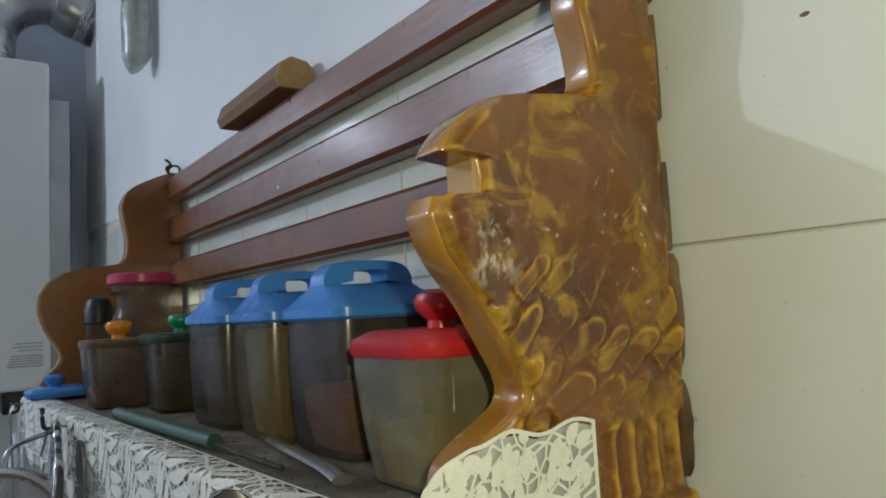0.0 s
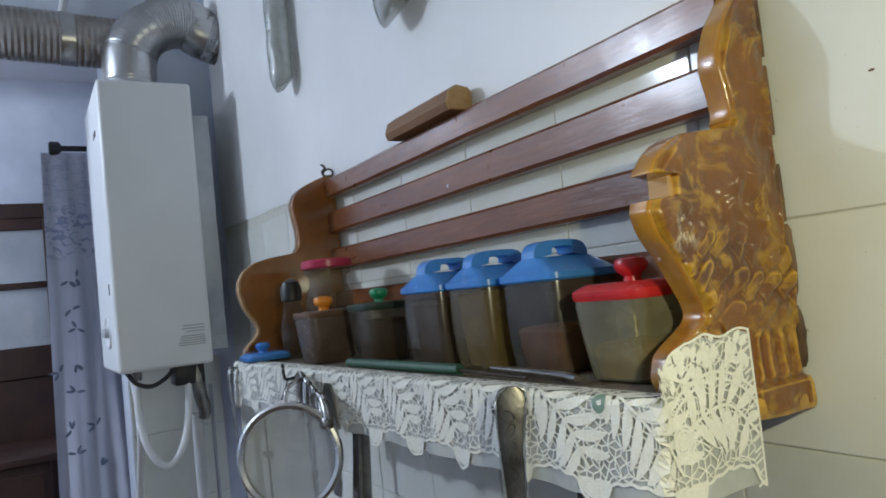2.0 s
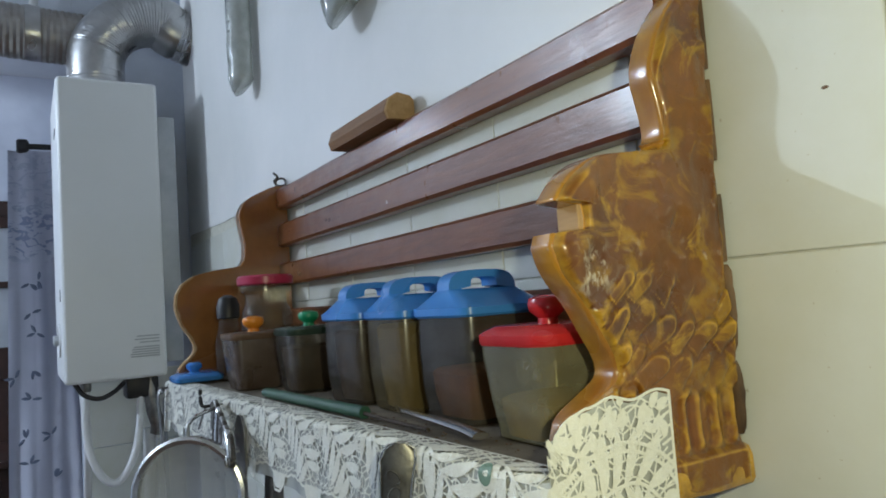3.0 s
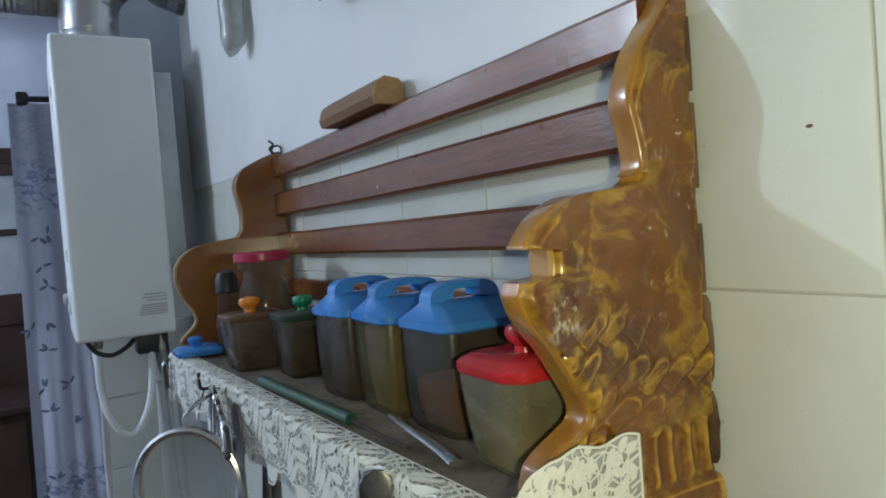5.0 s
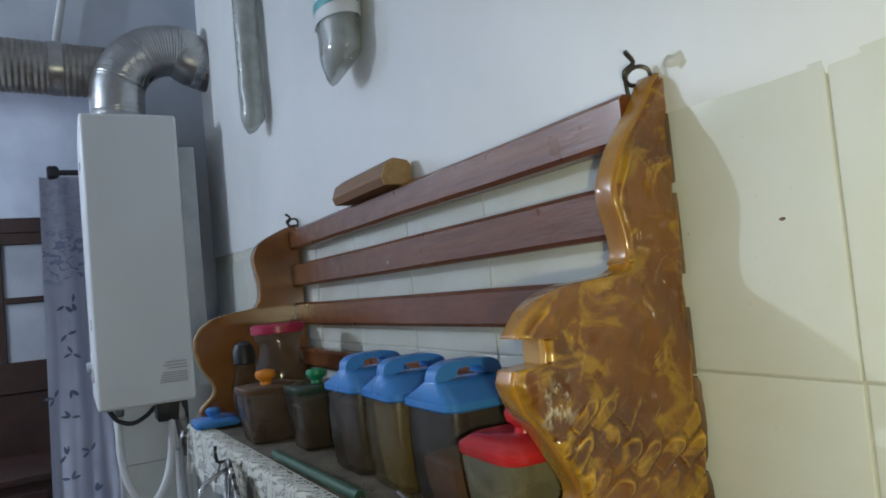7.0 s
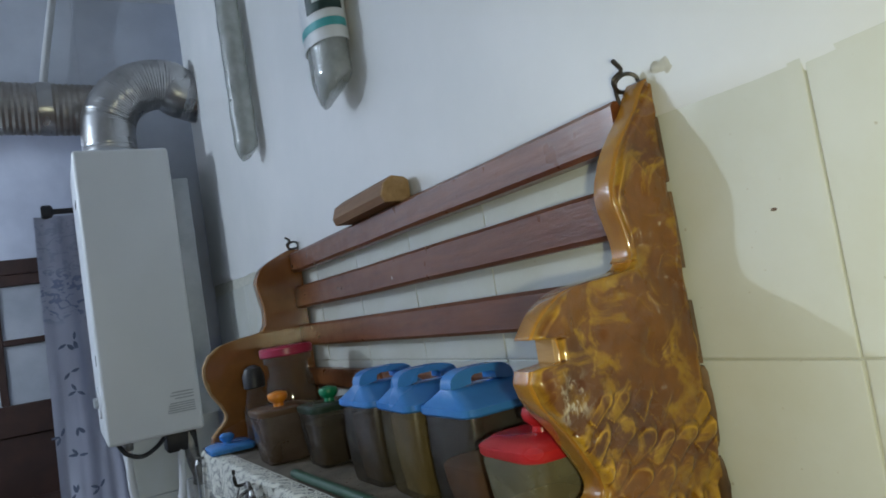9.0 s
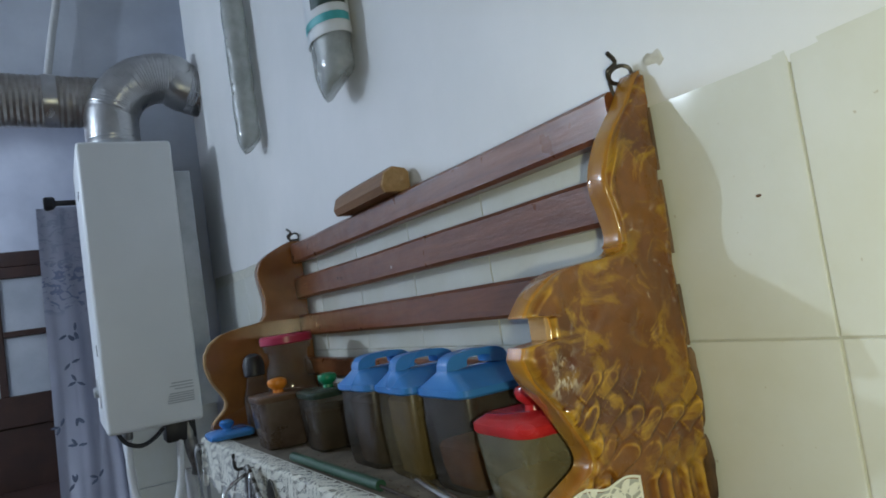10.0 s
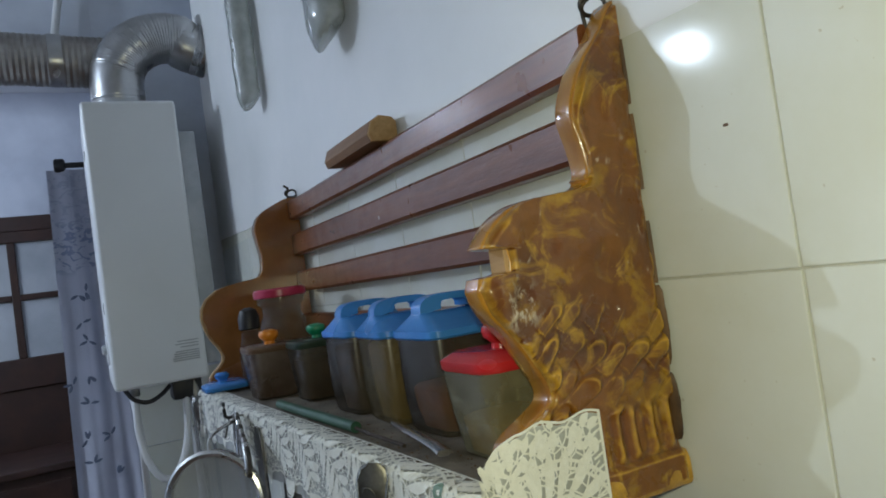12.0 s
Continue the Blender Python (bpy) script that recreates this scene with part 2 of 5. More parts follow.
def clear(name, tint, see, roughness, c1, c2, sheen=0.05):
    """A tinted clear plastic or glass wall: a share of the light goes straight through."""
    m, t, b = material(name)
    t.links.new(ramp(t, grain(t, 18, 4), [(0.3, c1), (0.7, c2)]), b.inputs["Base Color"])
    b.inputs["Roughness"].default_value = roughness
    b.inputs["Specular IOR Level"].default_value = 1.0
    b.inputs["Coat Weight"].default_value = 1.0
    b.inputs["Coat Roughness"].default_value = sheen
    tr = t.nodes.new("ShaderNodeBsdfTransparent")
    tr.inputs["Color"].default_value = (*tint, 1)
    mix = t.nodes.new("ShaderNodeMixShader")
    t.links.new(ramp(t, grain(t, 26, 4), [(0.3, max(0, see - 0.12)), (0.7, min(1, see + 0.12))]), mix.inputs["Fac"])
    t.links.new(b.outputs[0], mix.inputs[1])
    t.links.new(tr.outputs[0], mix.inputs[2])
    t.links.new(mix.outputs[0], t.nodes["Material Output"].inputs["Surface"])
    bump(t, b, grain(t, 12, 2), 0.1, 0.003)
    return m


SMOKE = clear("smoky_brown_plastic", (0.60, 0.52, 0.36), 0.58, 0.36, (0.15, 0.115, 0.050), (0.22, 0.170, 0.075), 0.19)
SMOKEDARK = clear("smoky_dark_plastic", (0.54, 0.48, 0.42), 0.66, 0.36, (0.095, 0.085, 0.070), (0.15, 0.13, 0.105), 0.17)
SMOKEPLUM = clear("smoky_plum_plastic", (0.56, 0.46, 0.40), 0.45, 0.36, (0.13, 0.090, 0.070), (0.19, 0.135, 0.105), 0.17)
SMOKEPALE = clear("smoky_green_plastic", (0.52, 0.50, 0.36), 0.52, 0.2, (0.22, 0.20, 0.12), (0.32, 0.29, 0.18), 0.15)
GLASS = clear("clear_jar_glass", (0.88, 0.87, 0.81), 0.80, 0.05, (0.10, 0.09, 0.07), (0.16, 0.14, 0.11))
FILM = clear("milky_plastic_film", (0.85, 0.87, 0.85), 0.10, 0.4, (0.44, 0.46, 0.44), (0.54, 0.56, 0.53))
SPICE = plain("ochre_powder", (0.38, 0.22, 0.035), (0.54, 0.34, 0.07), 60, 0.95, bumped=0.4)
PEPPER = plain("dark_spice", (0.08, 0.048, 0.027), (0.17, 0.105, 0.052), 70, 0.95, bumped=0.5)
SALT = plain("grey_green_herbs", (0.24, 0.19, 0.09), (0.38, 0.31, 0.16), 50, 0.95, bumped=0.4)
PAPER = plain("rust_powder", (0.28, 0.11, 0.028), (0.42, 0.18, 0.05), 50, 0.9)
TARNISH = plain("blackened_silver_plate", (0.09, 0.085, 0.075), (0.24, 0.23, 0.20), 45, 0.36, 1.0, 0.35)
LACE = plain("cream_lace_thread", (0.74, 0.74, 0.67), (0.82, 0.82, 0.75), 220, 0.75, bumped=0.5)
PALEGREY = plain("faded_print", (0.38, 0.40, 0.42), (0.45, 0.47, 0.48), 20, 0.6)

CURTAIN_BASE, CURTAIN_BLUE = (0.50, 0.52, 0.61), (0.19, 0.23, 0.36)


def curtain_cloth():
    """White cloth with a slate-blue printed band and scattered sprigs."""
    m, t, b = material("printed_curtain_cloth")
    co = t.nodes.new("ShaderNodeTexCoord")
    sep = t.nodes.new("ShaderNodeSeparateXYZ")
    t.links.new(co.outputs["Object"], sep.inputs[0])
    mp = t.nodes.new("ShaderNodeMapRange")
    mp.inputs["From Min"].default_value, mp.inputs["From Max"].default_value = 0.6, 2.2
    t.links.new(sep.outputs["Z"], mp.inputs["Value"])
    band = ramp(t, mp.outputs[0], [(0.0, 0.0), (0.10, 0.9), (0.16, 0.9), (0.2, 0.0), (0.70, 0.0), (0.73, 0.85), (0.80, 0.85), (0.83, 0.35), (0.92, 0.35), (0.95, 0.0)])
    marks = ramp(t, grain(t, 22, 3, 0.6, (1, 1, 1.6), 1.5), [(0.52, 0.0), (0.58, 1.0)])
    mm = t.nodes.new("ShaderNodeMath")
    mm.operation = "MULTIPLY"
    t.links.new(band, mm.inputs[0])
    t.links.new(marks, mm.inputs[1])
    col = blend(t, mm.outputs[0], ramp(t, grain(t, 6, 3), [(0.3, (0.43, 0.45, 0.54)), (0.7, CURTAIN_BASE)]), CURTAIN_BLUE)
    t.links.new(col, b.inputs["Base Color"])
    b.inputs["Roughness"].default_value = 0.9
    bump(t, b, grain(t, 300, 2), 0.2, 0.001)
    return m


CURTAIN = curtain_cloth()
SPRIG = plain("slate_blue_print", (0.10, 0.12, 0.18), (0.16, 0.19, 0.27), 30, 0.9, bumped=0)
PANE = plain("dusty_window_pane", (0.40, 0.43, 0.46), (0.52, 0.55, 0.58), 5, 0.12, bumped=0.03)
COPPER = plain("painted_pipe", (0.52, 0.53, 0.54), (0.62, 0.63, 0.64), 20, 0.4)
BAG = clear("cloudy_plastic_bag", (0.80, 0.82, 0.80), 0.35, 0.16, (0.34, 0.36, 0.34), (0.46, 0.48, 0.45))
WHITELABEL = plain("white_label", (0.68, 0.71, 0.72), (0.76, 0.78, 0.79), 20, 0.35, bumped=0.02)
TEAL = plain("teal_print", (0.05, 0.36, 0.38), (0.07, 0.42, 0.44), 20, 0.35, bumped=0)
BOTTLEGREEN = plain("dark_green_print", (0.008, 0.03, 0.025), (0.012, 0.04, 0.03), 20, 0.35, bumped=0)


# ---------- the setting ----------
TOP = 1.722          # upper edge of the tiling at y = 0
END = 2.10           # end wall
HIGH = 2.78          # ceiling
CORNER = 1.885       # where the tiled wall steps back behind the boiler

wall_east = single("wall_east", box(bmesh.new(), 0.0002, 0.22, -2.2, CORNER - 0.001, 0.0, HIGH), GROUT, "kitchen wall, grey grout bed behind white tiles", "wall", kind="structure")


def plaster_sheet():
    """The painted plaster over the tiles: a slightly uneven sheet with a ragged lower edge."""
    bm = bmesh.new()
    ny, rows = 150, (0.0, 0.006, 0.02, 0.06, 0.14, 0.3, 0.55, 0.8, 1.15)
    loops = []
    for i in range(ny + 1):
        y = -2.2 + (CORNER + 2.2) * i / ny
        low = TOP - 0.006 + 0.022 * y + 0.004 * noise.noise((y * 9, 1.3, 0)) + 0.002 * noise.noise((y * 40, 5, 0))
        line = [(0.003, y, low)]
        for r in rows:
            z = min(low + r, HIGH)
            out = 0.0026 + 0.003 * noise.noise((y * 3.1, z * 3.1, 7)) - (0.003 if r == 0 else 0)
            line.append((-max(0.0015, out), y, z))
        loops.append(line)
    rings(bm, loops, False, False, False)
    return bm


single("wall_plaster", plaster_sheet(), PLASTER, "white painted plaster above the tiles, slightly uneven", "wall", kind="structure")
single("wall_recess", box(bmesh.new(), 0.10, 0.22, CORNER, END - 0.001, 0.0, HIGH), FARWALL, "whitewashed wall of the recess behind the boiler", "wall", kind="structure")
single("wall_corner", box(bmesh.new(), -0.0005, 0.0995, CORNER - 0.0008, CORNER + 0.004, 0.0, HIGH, 0.001), PLASTER, "painted corner of the kitchen wall", "wall", kind="structure", smooth=False)
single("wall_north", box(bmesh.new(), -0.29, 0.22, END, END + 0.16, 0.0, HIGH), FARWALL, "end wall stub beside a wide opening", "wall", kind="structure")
single("wall_north_beam", box(bmesh.new(), -3.4, -0.2905, END, END + 0.16, 2.46, HIGH), FARWALL, "whitewashed beam over the wide opening", "beam", kind="structure")
single("wall_west", box(bmesh.new(), -3.6, -3.401, -2.2, 4.8, 0.0, HIGH), FARWALL, "whitewashed kitchen wall", "wall", kind="structure")
single("wall_south", box(bmesh.new(), -3.6, 0.22, -2.4, -2.201, 0.0, HIGH), FARWALL, "whitewashed kitchen wall", "wall", kind="structure")
single("floor", box(bmesh.new(), -3.6, 0.22, -2.4, 5.2, -0.1, -0.001), FLOOR, "dark brown painted floor", "floor", kind="structure")
single("ceiling", box(bmesh.new(), -3.6, 0.22, -2.4, 5.2, HIGH + 0.001, HIGH + 0.12), CEILING, "whitewashed ceiling", "ceiling", kind="structure")
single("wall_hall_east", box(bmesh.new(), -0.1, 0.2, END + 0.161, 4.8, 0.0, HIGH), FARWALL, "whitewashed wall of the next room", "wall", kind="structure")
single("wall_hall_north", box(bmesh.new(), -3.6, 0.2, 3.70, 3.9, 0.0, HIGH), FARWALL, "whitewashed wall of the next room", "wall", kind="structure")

# ---------- the wall shelf ----------
ZS = 1.405           # top of the shelf board
shelf = thing("wall_shelf", (-0.1, 0.5, ZS), "red-brown wooden wall shelf with carved lacquered ends and slatted back", "shelf")


def between(rows, z):
    """Straight lines through rows of (z, value), z falling."""
    for (za, a), (zb, b) in zip(rows, rows[1:]):
        if za >= z >= zb:
            return a + (b - a) * (za - z) / (za - zb + 1e-9)
    return rows[-1][1] if z < rows[-1][0] else rows[0][1]


# the front outline of the carved end: height and depth from the wall
OUTLINE = [(1.752, 0.010), (1.742, 0.018), (1.727, 0.026), (1.712, 0.040), (1.697, 0.052), (1.674, 0.063), (1.660, 0.066), (1.644, 0.061),
           (1.622, 0.056), (1.612, 0.058), (1.606, 0.063), (1.6035, 0.076), (1.602, 0.108), (1.599, 0.122), (1.595, 0.132), (1.587, 0.144), (1.580, 0.151), (1.574, 0.156), (1.570, 0.159), (1.5685, 0.158),
           (1.5675, 0.140), (1.558, 0.138), (1.5505, 0.139), (1.549, 0.163), (1.540, 0.166), (1.523, 0.160), (1.504, 0.143), (1.484, 0.131),
           (1.462, 0.118), (1.452, 0.121), (1.446, 0.134), (1.440, 0.156), (1.412, 0.166), (1.398, 0.150), (1.386, 0.110), (1.378, 0.088), (1.373, 0.060), (1.371, 0.030)]
# the rounder outline of the far end
ROUND = [(1.748, 0.030), (1.738, 0.055), (1.720, 0.088), (1.694, 0.100), (1.664, 0.096), (1.640, 0.091), (1.612, 0.092), (1.598, 0.102), (1.593, 0.150), (1.585, 0.182), (1.570, 0.204),
         (1.552, 0.214), (1.534, 0.216), (1.512, 0.212), (1.492, 0.203), (1.472, 0.189), (1.455, 0.184), (1.440, 0.196), (1.428, 0.214), (1.405, 0.216), (1.390, 0.150), (1.375, 0.060)]
THICK = 0.026


def flowing(outline, z):
    """The outline with its corners run round, but for the sharp mouth."""
    if 1.543 < z < 1.574:
        return between(outline, z)
    r = min(0.0022 if 1.57 < z < 1.612 else 0.009, abs(z - 1.543), abs(z - 1.574), outline[0][0] - z, z - outline[-1][0])
    return sum(between(outline, z + r * q / 4) for q in range(-4, 5)) / 9


def ridge(d, z, a, b, seed):
    """Sharp winding crests, 0 to 1."""
    return max(0, 1 - abs(noise.noise((d * a, z * b, seed))) * 3.2) ** 1.5


def ease(a, b, x):
    """0 below a, 1 above b, smooth between."""
    q = max(0, min(1, (x - a) / (b - a)))
    return q * q * (3 - 2 * q)


def relief(d, z):
    """Height of the carving at depth d from the wall and height z: brows, mane locks, feathers, flutes."""
    h = 0.0034 * noise.noise((d * 24, z * 20, 3.1)) + 0.0010 * noise.noise((d * 80, z * 70, 9.0))
    c, l = d * 0.60 + z * 0.80, z * 0.60 - d * 0.80
    bend = 0.012 * noise.noise((d * 15, z * 15, 8))
    mane, fore, foot = ease(1.585, 1.615, z + bend), ease(1.502, 1.532, z + bend), 1 - ease(1.432, 1.442, z)
    if mane > 0:
        h += mane * (0.0024 * ridge(d, z, 34, 18, 2.0) + 0.0012 * math.sin(70 * d + 3 * noise.noise((d * 18, z * 14, 2))))
    head = fore * (1 - mane)
    if head > 0:
        k = 0.0008 * ridge(d + 0.3 * z, z, 26, 24, 5.0) + 0.0012 * noise.noise((d * 52, z * 40, 6.0))
        for cd, cz, r, amt in ((0.135, 1.583, 0.016, 0.0045), (0.105, 1.570, 0.018, -0.003), (0.075, 1.560, 0.022, 0.003), (0.150, 1.535, 0.014, 0.004), (0.132, 1.534, 0.009, -0.005), (0.045, 1.565, 0.02, 0.002)):
            q = ((d - cd) ** 2 + (z - cz) ** 2) / (r * r)
            if q < 4:
                k += amt * math.exp(-q * 1.5)
        h += head * k
    wing = (1 - ease(1.500, 1.535, z + bend + 0.10 * (0.10 - d))) * (1 - foot)
    if wing > 0:
        # overlapping feathers: long lumps that climb towards the wall and end in a thick blunt tip
        wd, wz = d + 0.008 * noise.noise((d * 26, z * 26, 4)), z + 0.008 * noise.noise((d * 26, z * 26, 14))
        for k, (long, wide) in enumerate(((0.036, 0.0150), (0.028, 0.0115))):
            v = (wd * 0.62 + wz * 0.78) / wide + 0.4 * k
            col = math.floor(v)
            u = (wz * 0.62 - wd * 0.78) / long + 0.37 * col + 0.6 * noise.noise((col * 2.7, k, 2))
            row = math.floor(u)
            fu, fv = u - row, (v - col) * 2 - 1
            tip = 0.78 - 0.22 * fv * fv
            body = (0.25 + 0.75 * (fu / tip) ** 1.6) if fu < tip else max(0, 1 - (fu - tip) / 0.19)
            amt = max(0, 0.55 + noise.noise((col * 1.9, row * 2.3, 5 + k)))
            h += wing * (0.0066 if k == 0 else 0.0010) * amt * body * math.sqrt(max(0, 1 - fv * fv))
    if foot > 0:
        w = min(1, (1.442 - z) / 0.008) * min(1, max(0, (z - 1.398) / 0.006))
        h += w * 0.0028 * ease(0.085, 0.060, d) * math.sin(d * 400 + 2 * noise.noise((d * 20, z * 20, 1)))
        h += 0.005 * min(1, max(0, (1.399 - z) / 0.004))
    return h


def board(outline, y0, y1):
    """The sawn board behind a carving, with its corners eased."""
    bm = bmesh.new()
    nz = 300
    z_hi, z_lo = outline[0][0], outline[-1][0]
    loops = []
    for i in range(nz + 1):
        z = z_hi + (z_lo - z_hi) * i / nz
        f = flowing(outline, z) + 0.0008 * noise.noise((z * 50, 3, y0))
        loops.append([(-0.0075, y0, z), (-(f - 0.003), y0, z), (-(f - 0.0008), y0 + 0.0010, z), (-f, y0 + 0.0035, z), (-f, y1 - 0.003, z), (-(f - 0.003), y1, z), (-0.0045, y1, z)])
    rings(bm, loops)
    return bm


def carving(outline, y0):
    """The cut face, laid on the board: a fine relief towards -y that dies away at the rim."""
    bm = bmesh.new()
    nz, nd = 380, 110
    z_hi, z_lo = outline[0][0] - 0.002, outline[-1][0] + 0.001
    face = []
    for i in range(nz + 1):
        z = z_hi + (z_lo - z_hi) * i / nz
        f = flowing(outline, z) - 0.0022 + 0.0012 * noise.noise((z * 70, 4, 1))
        b0 = 0.0070 + 0.0016 * noise.noise((z * 60, 8, 2))
        row = []
        for j in range(nd + 1):
            d = b0 + (f - b0) * j / nd
            e = min(j, nd - j) / nd * (f - b0)
            rise = math.sqrt(max(0, 1 - (1 - min(1, e / 0.004)) ** 2)) * max(0, min(1, (z_hi - z) / 0.004, (z - z_lo) / 0.003))
            row.append((-d, y0 + 0.0006 - (0.0035 + max(-0.0025, relief(d, z)) + 0.0016 * max(0, noise.noise((d * 45, z * 45, 12)) + 0.2) * math.exp(-((e - 0.006) / 0.0028) ** 2)) * rise, z))
        face.append(row)
    rings(bm, [row + [(row[-1][0], y0 + 0.001, row[-1][2]), (row[0][0], y0 + 0.001, row[0][2])] for row in face])
    return bm


near_end = level(part("side_panel", board(OUTLINE, 0.0035, THICK), EDGELAC, shelf, "smooth brown lacquered end board", angle=60))
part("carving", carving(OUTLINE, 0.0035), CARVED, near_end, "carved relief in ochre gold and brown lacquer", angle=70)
rg = random.Random(2)
for z0, z1, out in ((1.462, 1.524, 0.0045), (1.404, 1.455, 0.0045), (1.526, 1.575, 0.0006), (1.600, 1.660, 0.0006), (1.668, 1.720, 0.0004)):
    bm = bmesh.new()
    loops = []
    edge = -0.0042 if out > 0.004 else -0.0065
    for i in range(13):
        s = i / 12
        k = math.sin(math.pi * min(1, max(0, s))) ** 0.35
        o = out * k * (0.85 + 0.3 * noise.noise((s * 6, z0 * 30, 1)))
        loops.append([(edge, 0.006, z0 + (z1 - z0) * s), (edge, 0.002 - o, z0 + (z1 - z0) * s), (-0.0065, 0.000 - o, z0 + (z1 - z0) * s), (-0.0105, 0.003 - o * 0.6, z0 + (z1 - z0) * s), (-0.011, 0.006, z0 + (z1 - z0) * s)])
    rings(bm, loops)
    part("edge_moulding", bm, MOULD, near_end, "dark edge strip", angle=60)
bm = bmesh.new()
loops = []
for i in range(25):
    d = 0.0060 + 0.109 * i / 24
    w = 0.0008 * noise.noise((d * 90, 3, 3))
    low = 1.370 + 0.004 * ease(0.04, 0.11, d)
    loops.append([(-d, 0.004, low), (-d, -0.0030 + w, low + 0.001), (-d, -0.0052 + w, low + 0.005), (-d, -0.0046 + w, 1.390), (-d, -0.0022 + w, 1.3965), (-d, 0.004, 1.3985)])
rings(bm, loops)
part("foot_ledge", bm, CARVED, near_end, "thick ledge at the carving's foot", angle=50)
part("bare_wood", box(bmesh.new(), -0.1408, -0.132, 0.0042, 0.0245, 1.5508, 1.5672, 0.001), RAWWOOD, shelf, "bare pale wood in the notch", smooth=False)
far_end = level(part("side_panel", board(ROUND, 0.955, 0.983), BROWNLAC, shelf, "brown lacquered scalloped end panel", angle=60))

bm = bmesh.new()
rows = []
for i in range(161):
    z = 1.425 + 0.175 * i / 160
    f = flowing(ROUND, z)
    w = 0.0015 + 0.0045 * max(0, noise.noise((z * 55, 2, 8)) + 0.25)
    rows.append([(-f - 0.0012, 0.9545, z), (-f + w, 0.9542, z), (-f + w, 0.9552, z), (-f - 0.0012, 0.968, z)])
rings(bm, rows)
part("chipped_rim", bm, RAWWOOD, far_end, "chipped pale rim of bare wood", smooth=False)

for z0, z1 in ((1.703, 1.741), (1.632, 1.674), (1.560, 1.600), (1.484, 1.516)):
    bm = bmesh.new()
    n = 26
    loops = []
    for i in range(n + 1):
        y = 0.0265 + 0.928 * i / n
        w = 0.0012 * noise.noise((y * 6, z0 * 9, 2))
        loops.append([(x, y, z + w) for x, z in ((-0.008, z0), (-0.024, z0), (-0.028, z0 + 0.004), (-0.028, z1 - 0.004), (-0.024, z1), (-0.008, z1))])
    rings(bm, loops)
    part("back_slat", bm, RAIL, shelf)


def front(y):
    """x of the shelf's front edge."""
    return -0.192 - 0.045 * y


bm = bmesh.new()
rings(bm, [[(-0.004, y, ZS - 0.022), (front(y) + 0.002, y, ZS - 0.022), (front(y), y, ZS - 0.019), (front(y), y, ZS - 0.003), (front(y) + 0.002, y, ZS), (-0.004, y, ZS)] for y in (0.0265, 0.3, 0.6, 0.9545)])
part("shelf_board", bm, SHELFWOOD, shelf, "dusty dark shelf board")


# ---------- jars on the shelf ----------
def blue_jar(x, y, turn, body, fill, level, label):
    """A tapered square canister with a gabled blue lid that has a slotted grip."""
    jar = thing("canister", (x, y, ZS + 0.001), label, "canister", "blue-lidded canisters")
    z0 = ZS + 0.001
    bm = bmesh.new()
    rings(bm, [rounded(x, y, w, w, r, z0 + h) for w, r, h in ((0.076, 0.012, 0.0), (0.081, 0.013, 0.004), (0.086, 0.012, 0.030), (0.0875, 0.011, 0.062), (0.0865, 0.011, 0.089), (0.086, 0.011, 0.094))], cap1=False)
    part("body", bm, body, jar, "smoky see-through plastic")
    bm = bmesh.new()
    rings(bm, [rounded(x, y, w, w, 0.012, z0 + h) for w, h in ((0.062, 0.003), (0.070, level * 0.5), (0.073, level - 0.004), (0.066, level))])
    part("contents", bm, fill, jar)
    lid = bmesh.new()
    zl = z0 + 0.091
    rings(lid, [rounded(x, y, a, b, r, zl + h) for a, b, r, h in ((0.090, 0.090, 0.014, 0.0), (0.094, 0.094, 0.014, 0.002), (0.094, 0.094, 0.014, 0.008), (0.090, 0.088, 0.014, 0.0095), (0.078, 0.042, 0.010, 0.021), (0.076, 0.028, 0.008, 0.024))])
    # the grip: an arch across the lid with a slot through it
    k = 14
    outer, inner = [], []
    for i in range(k + 1):
        a = math.pi * i / k
        ca, sa = math.cos(a), math.sin(a)
        outer.append((0.037 * math.copysign(abs(ca) ** 0.55, ca), 0.022 + 0.0190 * abs(sa) ** 0.7))
        inner.append((0.0145 * math.copysign(abs(ca) ** 0.4, ca), 0.0262 + 0.0080 * abs(sa) ** 0.5))
    loops = []
    for (ox, oz), (ix, iz) in zip(outer, inner):
        loops.append([(x + ox, y - 0.010, zl + oz), (x + ox, y + 0.010, zl + oz), (x + ix, y + 0.012, zl + iz), (x + ix, y - 0.012, zl + iz)])
    rings(lid, loops)
    part("lid", lid, BLUELID, jar, "blue plastic lid with a slotted grip", angle=35)
    if turn:
        jar.rotation_euler = (0, 0, radians(turn))
    return jar


blue_jar(-0.097, 0.412, 3, SMOKEDARK, PEPPER, 0.080, "smoky plastic canister with a blue lid, dark contents")
blue_jar(-0.091, 0.311, -2, SMOKE, SALT, 0.086, "smoky plastic canister with a blue lid, olive contents")
blue_jar(-0.085, 0.209, 2, SMOKEDARK, PAPER, 0.045, "smoky plastic canister with a blue lid, half empty")


